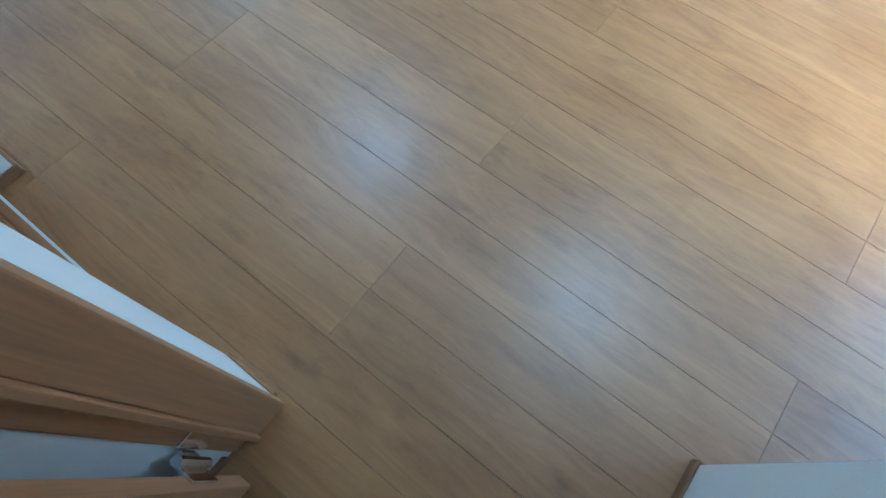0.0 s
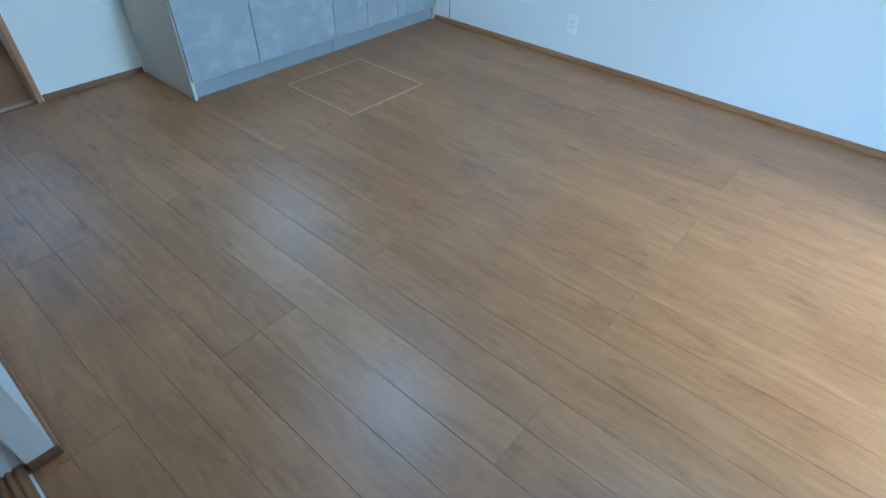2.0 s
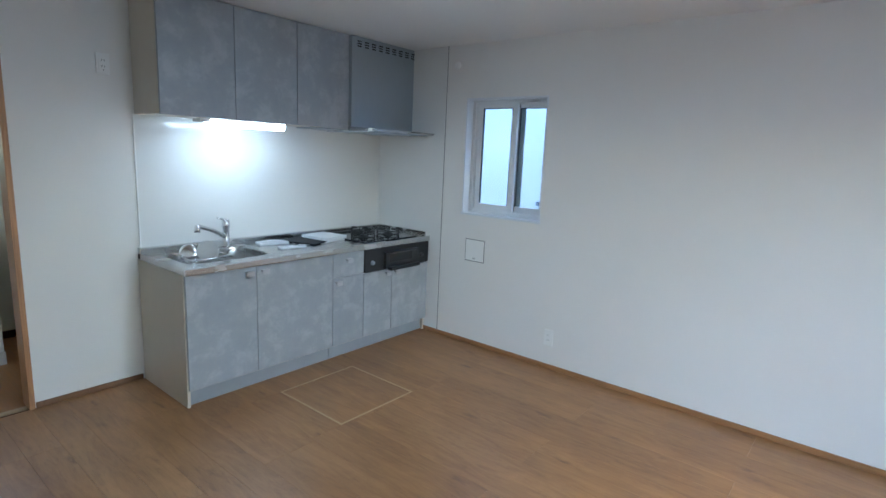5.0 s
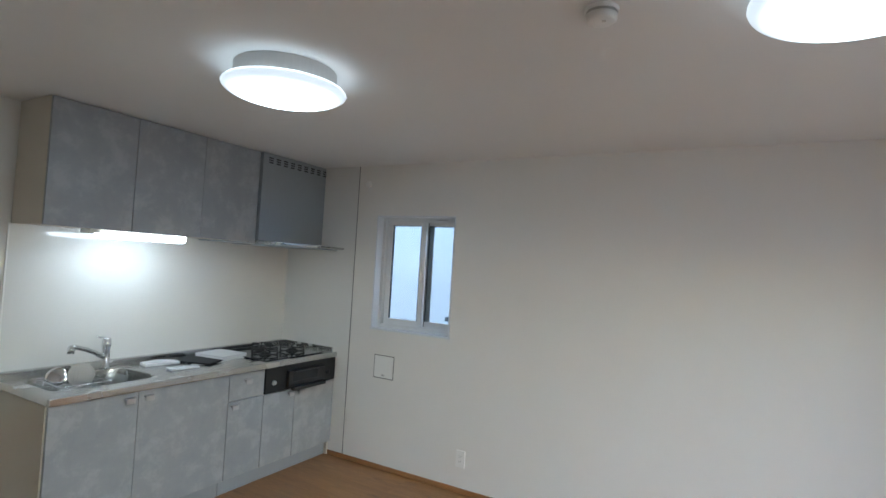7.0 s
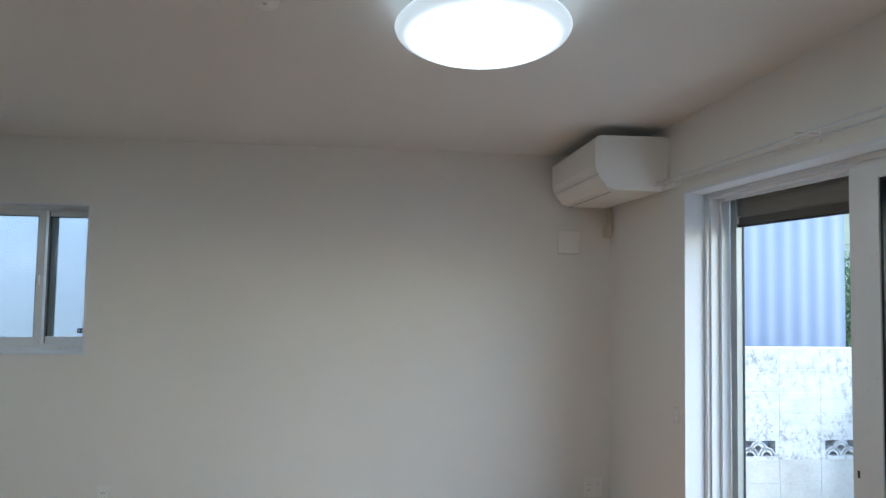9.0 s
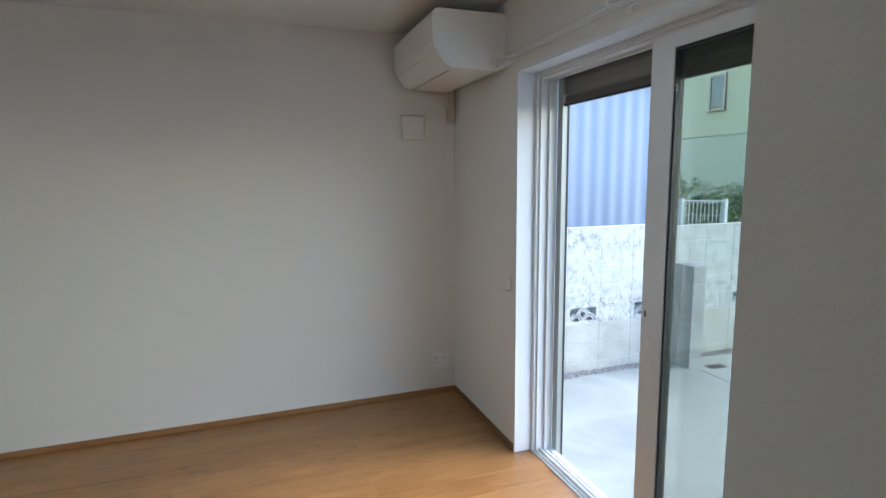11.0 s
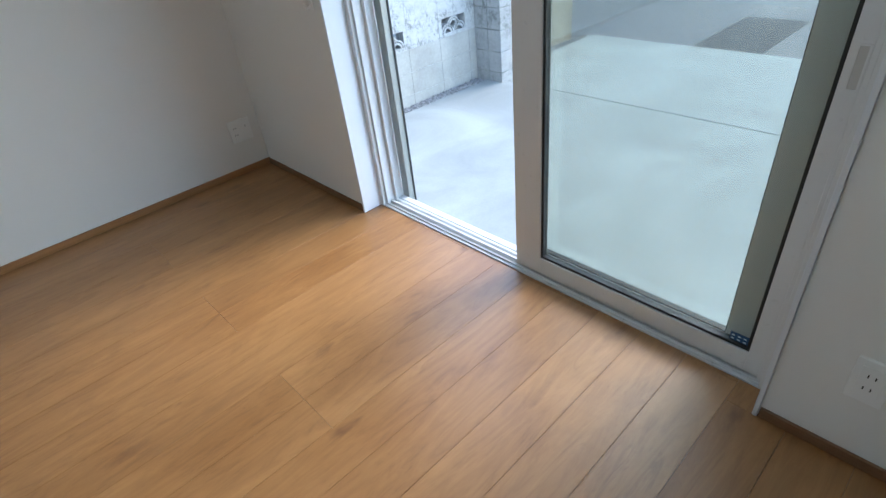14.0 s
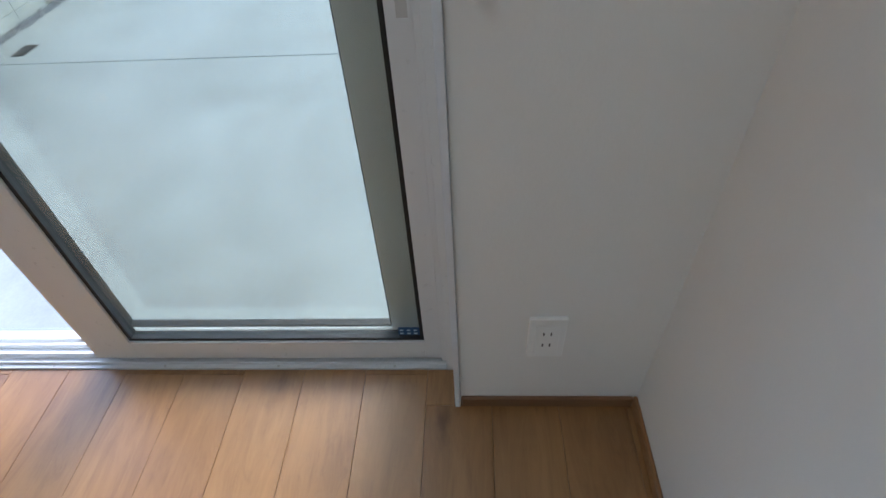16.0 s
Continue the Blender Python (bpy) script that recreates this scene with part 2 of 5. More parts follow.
STEEL_DARK = brushed("grey_painted_steel_hood", (0.36, 0.40, 0.43), 0.38, 0.35, (60, 60, 3))
CHROME = brushed("polished_chrome", (0.78, 0.79, 0.80), 0.08)
LAMINATE = stone_laminate()
CREAM = mottled("cream_cabinet_panel", (0.60, 0.55, 0.46), 0.5, 0.03, 3)
KICK = mottled("grey_kick_board", (0.30, 0.325, 0.35), 0.45, 0.06, 6)
SPLASH = mottled("glossy_white_splash_panel", (0.76, 0.755, 0.73), 0.09, 0.015, 2)
SEAM = Mat("thin_grey_seam_trim", (0.22, 0.215, 0.20), 0.4).m
WHITE_PLASTIC = mottled("white_plastic", (0.83, 0.825, 0.80), 0.38, 0.02, 5)
GREY_PLASTIC = mottled("light_grey_plastic", (0.52, 0.51, 0.49), 0.45, 0.03, 8)
DARK_SLOT = Mat("dark_slot", (0.02, 0.018, 0.016), 0.7).m
BLACK_GLASS = mottled("black_hob_glass", (0.02, 0.022, 0.024), 0.12, 0.1, 8)
BLACK_IRON = mottled("black_cast_iron", (0.018, 0.018, 0.018), 0.5, 0.2, 30)
BLACK_PLASTIC = mottled("black_grill_front", (0.013, 0.014, 0.015), 0.35, 0.15, 8)
PAPER = mottled("white_paper_in_plastic", (0.78, 0.79, 0.80), 0.35, 0.05, 20)
BAG = mottled("crumpled_clear_bag", (0.70, 0.72, 0.74), 0.15, 0.1, 25, 0.6, 40)
NAVY = Mat("navy_sticker", (0.01, 0.06, 0.16), 0.4).m
PALE_PRINT = Mat("pale_print", (0.55, 0.68, 0.75), 0.5).m
PANE_CLEAR = glass("clear_window_pane", (0.97, 0.985, 0.98))
PANE_GREEN = glass("greenish_double_pane", (0.81, 0.83, 0.785), 1.5)
FROSTED = glass("pale_pane", (0.90, 0.95, 0.97), 1.45, 0.22)
LAMP_SHADE = glowing("glowing_acrylic_shade", LAMP_COLOUR, LAMP_GLOW, (0.13, 0.258))
LAMP_RIM = glowing("faintly_glowing_rim", LAMP_COLOUR, 1.3)
TUBE = glowing("glowing_tube_cover", LAMP_COLOUR, TUBE_GLOW)
BLOCK = painted_block()
BLOCK_LOWER = mottled("stained_grey_white_block", (0.385, 0.378, 0.345), 0.88, 0.24, 3.5, 0.6, 45, space="Position")
BLOCK_TAN = mottled("bare_tan_block", (0.269, 0.239, 0.197), 0.9, 0.20, 5.0, 0.7, 60, space="Position")
BLOCK_GREY = mottled("weathered_grey_block", (0.26, 0.265, 0.25), 0.9, 0.5, 7.0, 0.7, 50, space="Position")
BLOCK_PIER = painted_block("stained_grey_white_pier_block", 1.0, 0.68)
MORTAR = mottled("pale_mortar", (0.370, 0.378, 0.378), 0.9, 0.06, 9)
SLAB = concrete("new_concrete_slab", (0.20, 0.212, 0.20), (0.33, 0.345, 0.328), 0.72)
FOUNDATION = concrete("grey_foundation", (0.40, 0.40, 0.39), (0.5, 0.5, 0.49))
ASPHALT = asphalt()
EARTH = mottled("bare_earth_and_grass", (0.12, 0.12, 0.07), 0.95, 0.4, 3.0, 0.8, 30)
GRAVEL = mottled("grey_gravel", (0.227, 0.223, 0.218), 0.9, 0.35, 60, 0.8, 200)
BLUE_SHEET = mottled("pale_blue_corrugated_sheet", (0.200, 0.250, 0.335), 0.55, 0.05, 1.2)
SIDING_PALE = mottled("pale_neighbour_siding", (0.437, 0.470, 0.496), 0.6, 0.03, 1.5)
CREAM_WALL = mottled("cream_house_render", (0.386, 0.395, 0.290), 0.85, 0.04, 1.5)
SAGE_WALL = mottled("sage_house_siding", (0.37, 0.39, 0.315), 0.85, 0.05, 1.5)
ROOF = mottled("grey_roof_tile", (0.12, 0.12, 0.13), 0.7, 0.2, 3)
LEAF = leaves("hedge_leaves", (0.035, 0.075, 0.03), (0.10, 0.17, 0.06))
BARK = mottled("grey_brown_bark", (0.13, 0.10, 0.07), 0.9, 0.3, 9)
MESH_WHITE = mottled("white_coated_wire", (0.58, 0.60, 0.59), 0.4, 0.02, 5)
KERB = mottled("pale_kerb_stone", (0.252, 0.248, 0.227), 0.85, 0.12, 8, 0.5)
KERB_TAN = mottled("tan_worn_kerb", (0.269, 0.218, 0.143), 0.85, 0.15, 8, 0.5)
BROWN_LATTICE = mottled("brown_wooden_lattice", (0.24, 0.15, 0.09), 0.8, 0.2, 10)
WASH_WALL = mottled("beige_washroom_paper", (0.62, 0.56, 0.44), 0.88, 0.03, 2, 0.3, 120)

# ---- mesh helpers ----


def box_into(bm, x0, y0, z0, x1, y1, z1, bevel=0.0, seg=1):
    """Adds a box with optionally rounded edges to bm. Returns its vertices."""
    vs = [bm.verts.new((x, y, z)) for x in (x0, x1) for y in (y0, y1) for z in (z0, z1)]
    fs = [bm.faces.new([vs[i] for i in q]) for q in ((0, 1, 3, 2), (4, 6, 7, 5), (0, 4, 5, 1), (2, 3, 7, 6), (0, 2, 6, 4), (1, 5, 7, 3))]
    if bevel:
        edges = list({e for f in fs for e in f.edges})
        bmesh.ops.bevel(bm, geom=edges, offset=bevel, segments=seg, profile=0.6, affect="EDGES", clamp_overlap=True)
    return vs


def finish(name, bm, material, smooth=False):
    bmesh.ops.recalc_face_normals(bm, faces=bm.faces)
    me = bpy.data.meshes.new(name)
    bm.to_mesh(me)
    bm.free()
    for mt in (material if isinstance(material, (list, tuple)) else [material]):
        me.materials.append(mt)
    if smooth:
        for f in me.polygons:
            f.use_smooth = True
    return me


def part(name, bm, material, parent=None, label="", smooth=False):
    ob = new(name, finish(name, bm, material, smooth))
    if parent:
        ob.parent = parent
    if label:
        ob["label"] = label
    return ob


def boxes(name, cells, material, parent=None, label="", bevel=0.0, seg=1):
    bm = bmesh.new()
    for c in cells:
        box_into(bm, *c, bevel=bevel, seg=seg)
    return part(name, bm, material, parent, label)


def thing(name, at, label, category, group="", kind=""):
    ob = new(name)
    ob.location = at
    ob.empty_display_size = 0.05
    return tagged(ob, label, category, group, kind)


def hang(parent, *children):
    """Parents world-placed meshes under a thing without moving them."""
    for c in children:
        c.parent = parent
        c.location = c.location - parent.location
    return parent


def tube(bm, pts, r, seg=10, closed=False):
    """A round bar along the points."""
    pts = [Vector(p) for p in pts]
    rings = []
    for i, p in enumerate(pts):
        a = pts[max(0, i - 1)] if not closed else pts[i - 1]
        b = pts[min(len(pts) - 1, i + 1)] if not closed else pts[(i + 1) % len(pts)]
        d = (b - a).normalized()
        q = d.to_track_quat("Z", "Y")
        rings.append([bm.verts.new(p + q @ Vector((r * math.cos(k * math.tau / seg), r * math.sin(k * math.tau / seg), 0))) for k in range(seg)])
    n = len(rings)
    for i in range(n if closed else n - 1):
        a, b = rings[i], rings[(i + 1) % n]
        for k in range(seg):
            bm.faces.new((a[k], a[(k + 1) % seg], b[(k + 1) % seg], b[k]))
    if not closed:
        bm.faces.new(rings[0])
        bm.faces.new(rings[-1])


def lathe(bm, profile, centre=(0, 0, 0), seg=48):
    """A turned shape round the z axis; profile: (radius, z)."""
    cx, cy, cz = centre
    rings = []
    for r, z in profile:
        if r <= 1e-6:
            rings.append([bm.verts.new((cx, cy, cz + z))])
        else:
            rings.append([bm.verts.new((cx + r * math.cos(k * math.tau / seg), cy + r * math.sin(k * math.tau / seg), cz + z)) for k in range(seg)])
    for a, b in zip(rings, rings[1:]):
        for k in range(seg):
            q = [a[k % len(a)], a[(k + 1) % len(a)], b[(k + 1) % len(b)], b[k % len(b)]]
            q = list(dict.fromkeys(q))
            if len(q) > 2:
                bm.faces.new(q)


def prism(bm, outline, axis, lo, hi):
    """Extrudes a flat outline along an axis."""
    def place(u, v, w):
        return {"x": (w, u, v), "y": (u, w, v), "z": (u, v, w)}[axis]
    a = [bm.verts.new(place(u, v, lo)) for u, v in outline]
    b = [bm.verts.new(place(u, v, hi)) for u, v in outline]
    bm.faces.new(a)
    bm.faces.new(b)
    for i in range(len(a)):
        j = (i + 1) % len(a)
        bm.faces.new((a[i], a[j], b[j], b[i]))


def structure(ob, label, category):
    return tagged(ob, label, category, kind="structure")


# ---- room ----
W, E, N, S = 0.0, 5.0, -0.05, -3.106
HALL_X0, HALL_X1, DOORWALL = 3.29, 4.08, -3.555
H = 2.410
OPEN_Y0, OPEN_Y1, OPEN_Z = -2.70, -0.98, 2.027
WIN_X0, WIN_X1, WIN_Z0, WIN_Z1 = 0.981, 1.706, 1.085, 2.000

structure(boxes("wall_north", [(-0.15, N, 0, WIN_X0, N + 0.16, H), (WIN_X1, N, 0, E, N + 0.16, H), (WIN_X0, N, 0, WIN_X1, 0.16, WIN_Z0), (WIN_X0, N, WIN_Z1, WIN_X1, N + 0.16, H)], WALLPAPER),
          "white woven wallpaper on the long wall beside the kitchen", "wall")
structure(boxes("wall_west", [(-0.12, -2.775, 0, W, N, H), (-0.12, -3.5, 2.03, W, -2.775, H), (-0.12, -3.7, 0, W, -3.5, H)], WALLPAPER), "white papered wall behind the kitchen with a doorway", "wall")
structure(boxes("wall_east", [(E, OPEN_Y1 + 0.013, 0, 5.19, N + 0.16, H), (E, -3.3, 0, 5.19, OPEN_Y0 - 0.013, H), (E, OPEN_Y0 - 0.013, OPEN_Z + 0.013, 5.19, OPEN_Y1 + 0.013, H)], WALLPAPER), "white papered wall round the garden window", "wall")
structure(boxes("wall_south", [(HALL_X1, -3.3, 0, E, S, H)], WALLPAPER), "white papered wall beside the garden window", "wall")
structure(boxes("wall_partition", [(HALL_X1, -5.3, 0, 4.2, -3.3, H), ], WALLPAPER), "white papered wall of the entrance passage", "wall")
structure(boxes("wall_door_side", [(0, -3.625, 0, 2.335, DOORWALL, H), (3.117, -3.70, 0, 3.2045, -3.560, H), (3.2045, -3.6395, 0, 3.2615, -3.560, H), (2.31, -3.70, 2.03, HALL_X1, -3.567, H)], WALLPAPER), "white papered wall stubs round the inner doors", "wall")
structure(boxes("wall_hall", [(3.06, -5.3, 0, 3.268, -3.70, H), (3.06, -5.42, 0, 4.2, -5.3, H), (2.2, -4.6, 0, 3.06, -4.5, H), (2.2, -4.5, 0, 2.3, -3.625, H)], WALLPAPER), "white papered walls of the passage and the closet", "wall")
structure(boxes("ceiling", [(-0.15, -5.42, H, 5.19, 0.16, H + 0.12)], CEILING), "matt white papered ceiling", "ceiling")
structure(boxes("roof_slab", [(-2.2, -5.6, H + 0.13, 5.2, 0.12, H + 0.3)], FOUNDATION), "plain floor slab above the ceiling", "slab")
structure(boxes("subfloor", [(-0.15, -5.42, -0.14, 5.19, 0.16, -0.013)], GROOVE), "dark bed under the floor boards", "floor")


def baseboard(cells, material):
    bm = bmesh.new()
    for c in cells:
        box_into(bm, *c, bevel=0.003)
    return structure(part("baseboard", bm, material), "narrow brown wooden baseboard along the white wall", "baseboard")


BH, BT = 0.037, 0.009
baseboard([(0.60, N - BT, 0, E, N, BH)], BASE_WOOD)
# the runs along y take the wood with shade put into its colour
baseboard([(E - BT, OPEN_Y1 + 0.012, 0, E, N - BT, BH), (E - BT, S + BT, 0, E, OPEN_Y0 - 0.014, BH)], BASE_WOOD_Y_SHADED)
baseboard([(HALL_X1, S, 0, E, S + BT, BH), (0, DOORWALL, 0, 2.335, DOORWALL + BT, BH), (3.117, -3.560, 0, 3.262, -3.551, BH)], BASE_WOOD)
baseboard([(HALL_X1 - BT, -5.3, 0, HALL_X1, S + BT, BH), (0, -2.76, 0, BT, -2.175, BH), (2.335, -3.625, 0, 2.344, DOORWALL + BT, BH), (3.268, -5.3, 0, 3.277, -3.71, BH)], BASE_WOOD_Y_SHADED)
# ---- kitchen ----
KY0, KY1 = -2.167, -0.052


def kitchen_base():
    k = thing("kitchen_base_unit", (0.3, -1.1, 0), "grey stone-look kitchen base cabinets under the steel worktop", "kitchen cabinet")
    hang(k, boxes("body", [(0.006, KY0, 0.0, 0.615, KY0 + 0.018, 0.81), (0.006, KY1 - 0.018, 0.0, 0.615, KY1, 0.81), (0.02, KY0 + 0.018, 0.1, 0.03, KY1 - 0.018, 0.8), (0.03, KY0 + 0.018, 0.1, 0.612, KY1 - 0.018, 0.115)], CREAM, label="cream end panel", bevel=0.001))
    hang(k, boxes("kick_board", [(0.57, KY0 + 0.003, 0.0, 0.585, -1.102, 0.1), (0.57, -1.098, 0, 0.585, KY1 - 0.002, 0.1)], KICK, label="grey blue kick board", bevel=0.0008))
    fronts = [(-2.160, -1.713, 0.112, 0.808), (-1.709, -1.103, 0.112, 0.808), (-1.099, -0.803, 0.112, 0.627), (-0.797, -0.497, 0.112, 0.622), (-0.493, -0.058, 0.112, 0.622)]
    handles = [(-1.765, 0.775), (-1.655, 0.775), (-1.055, 0.597), (-0.548, 0.597), (-0.445, 0.597)]
    for (y0, y1, z0, z1), (hy, hz) in zip(fronts, handles):
        d = boxes("door", [(0.616, y0, z0, 0.635, y1, z1)], LAMINATE, bevel=0.0015, seg=2)
        hang(k, d)
        knob(d, hy, hz)
    d = boxes("drawer", [(0.616, -1.099, 0.631, 0.635, -0.803, 0.808)], LAMINATE, bevel=0.0015, seg=2)
    hang(k, d)
    knob(d, -0.955, 0.755)
    return k


def knob(door, y, z):
    bm = bmesh.new()
    box_into(bm, 0.635, y - 0.026, z - 0.004, 0.660, y + 0.026, z + 0.010, 0.004, 2)
    box_into(bm, 0.654, y - 0.026, z - 0.022, 0.661, y + 0.026, z + 0.006, 0.003, 2)
    part("handle", bm, ALU_PULL, door, "small square steel pull")


def ring_top(bm, x0, y0, x1, y1, z, inner, cx, cy):
    """A flat plate with a hole: inner gives the hole's outline as a function of the angle."""
    angles = sorted([k * math.tau / 64 for k in range(64)] + [math.atan2(b - cy, a - cx) % math.tau for a in (x0, x1) for b in (y0, y1)])
    outer, inn = [], []
    for a in angles:
        c, s = math.cos(a), math.sin(a)
        k = min([((x1 if c > 0 else x0) - cx) / c] if abs(c) > 1e-9 else [9e9])
        k = min(k, ((y1 if s > 0 else y0) - cy) / s if abs(s) > 1e-9 else 9e9)
        outer.append(bm.verts.new((cx + c * k, cy + s * k, z)))
        inn.append(inner(a))
    ring = [bm.verts.new((x, y, z)) for x, y in inn]
    n = len(ring)
    for i in range(n):
        j = (i + 1) % n
        bm.faces.new((outer[i], outer[j], ring[j], ring[i]))
    return outer, ring, inn


def super_ellipse(cx, cy, a, b, p):
    def f(t):
        c, s = math.cos(t), math.sin(t)
        r = (abs(c / a) ** p + abs(s / b) ** p) ** (-1 / p)
        return cx + r * c, cy + r * s
    return f


def worktop():
    bm = bmesh.new()
    cx, cy = 0.315, -1.80
    hole = super_ellipse(cx, cy, 0.205, 0.285, 6)
    outer, ring, inn = ring_top(bm, 0.045, KY0 + 0.012, 0.632, -1.42, 0.848, hole, cx, cy)
    prev, n = ring, len(ring)
    for shrink, z in ((0.985, 0.842), (0.96, 0.79), (0.93, 0.70), (0.86, 0.665), (0.5, 0.658)):
        cur = [bm.verts.new((cx + (x - cx) * shrink, cy + (y - cy) * shrink, z)) for x, y in inn]
        for i in range(n):
            j = (i + 1) % n
            bm.faces.new((prev[i], prev[j], cur[j], cur[i]))
        prev = cur
    bm.faces.new(prev)
    box_into(bm, 0.045, -1.42, 0.83, 0.632, KY1, 0.848)
    # raised rolled rim along the front and the free end, folded down over the doors
    box_into(bm, 0.630, KY0, 0.812, 0.650, KY1, 0.853, 0.006, 3)
    box_into(bm, 0.006, KY0, 0.812, 0.632, KY0 + 0.014, 0.853, 0.005, 3)
    box_into(bm, 0.006, KY0, 0.812, 0.046, KY1, 0.885, 0.004, 2)
    box_into(bm, 0.046, KY1 - 0.012, 0.84, 0.60, KY1, 0.885, 0.003, 2)
    top = part("worktop", bm, STEEL)
    k = thing("steel_worktop", (0.3, -1.1, 0.812), "brushed stainless worktop with a pressed sink on the base cabinets", "worktop")
    hang(k, top)
    bm = bmesh.new()
    lathe(bm, [(0.0, 0.004), (0.05, 0.004), (0.055, 0.0), (0.0, -0.002)], (cx - 0.05, cy, 0.659), 24)
    hang(k, part("drain_cover", bm, CHROME, smooth=True))


def faucet():
    k = thing("kitchen_faucet", (0.10, -1.62, 0.848), "polished chrome single-lever faucet on the steel worktop", "faucet")
    bm = bmesh.new()
    lathe(bm, [(0, 0.0), (0.030, 0.0), (0.030, 0.012), (0.024, 0.02), (0.023, 0.13), (0.027, 0.14), (0.026, 0.185), (0.02, 0.195), (0, 0.196)], (0.10, -1.62, 0.848), 28)
    hang(k, part("body", bm, CHROME, smooth=True))
    bm = bmesh.new()
    pts = [(0.105, -1.625, 0.923), (0.115, -1.66, 0.935), (0.135, -1.71, 0.965), (0.165, -1.78, 0.995), (0.195, -1.85, 1.018), (0.208, -1.878, 1.018)]
    tube(bm, pts, 0.0145, 14)
    tube(bm, [(0.208, -1.872, 1.022), (0.209, -1.876, 0.985)], 0.019, 16)
    hang(k, part("spout", bm, CHROME, smooth=True))
    bm = bmesh.new()
    tube(bm, [(0.10, -1.62, 1.040), (0.12, -1.66, 1.050), (0.14, -1.70, 1.062)], 0.007, 10)
    hang(k, part("lever", bm, CHROME, smooth=True))


def sink_basket():
    k = thing("sink_dish_basket", (0.30, -1.88, 0.80), "wire basket hung in the steel sink", "basket")
    bm = bmesh.new()
    for z in (0.80, 0.85):
        tube(bm, [(0.16, -2.02, z), (0.44, -2.02, z), (0.44, -1.76, z), (0.16, -1.76, z)], 0.003, 6, True)
    for i in range(10):
        x = 0.17 + i * 0.03
        tube(bm, [(x, -2.02, 0.80), (x, -1.76, 0.80)], 0.0015, 5)
    for x in (0.16, 0.25, 0.35, 0.44):
        for y in (-2.02, -1.76):
            tube(bm, [(x, y, 0.80), (x, y, 0.85)], 0.002, 5)
    hang(k, part("wires", bm, CHROME, smooth=True))
    k = thing("drain_strainer", (0.22, -1.94, 0.80), "round chrome strainer lid standing in the dish basket", "strainer")
    bm = bmesh.new()
    m = pose(0.22, -1.945, 0.862, 70, 0, 50)
    vs0 = len(bm.verts)
    lathe(bm, [(0, 0.012), (0.03, 0.010), (0.052, 0.004), (0.056, 0.0), (0.05, -0.004), (0, -0.004)], seg=32)
    bmesh.ops.transform(bm, matrix=m, verts=bm.verts)
    hang(k, part("lid", bm, CHROME, smooth=True))
    k = thing("sink_cover_disc", (0.26, -1.83, 0.80), "grey slotted rubber drain cover leaning in the dish basket", "drain cover")
    bm = bmesh.new()
    lathe(bm, [(0, 0.006), (0.055, 0.006), (0.068, 0.002), (0.068, -0.004), (0, -0.004)], seg=36)
    for i in range(5):
        box_into(bm, -0.04 + i * 0.018, -0.05, 0.004, -0.033 + i * 0.018, 0.02, 0.009)
    bmesh.ops.transform(bm, matrix=pose(0.27, -1.84, 0.868, 75, 0, 55), verts=bm.verts)
    hang(k, part("disc", bm, GREY_PLASTIC))


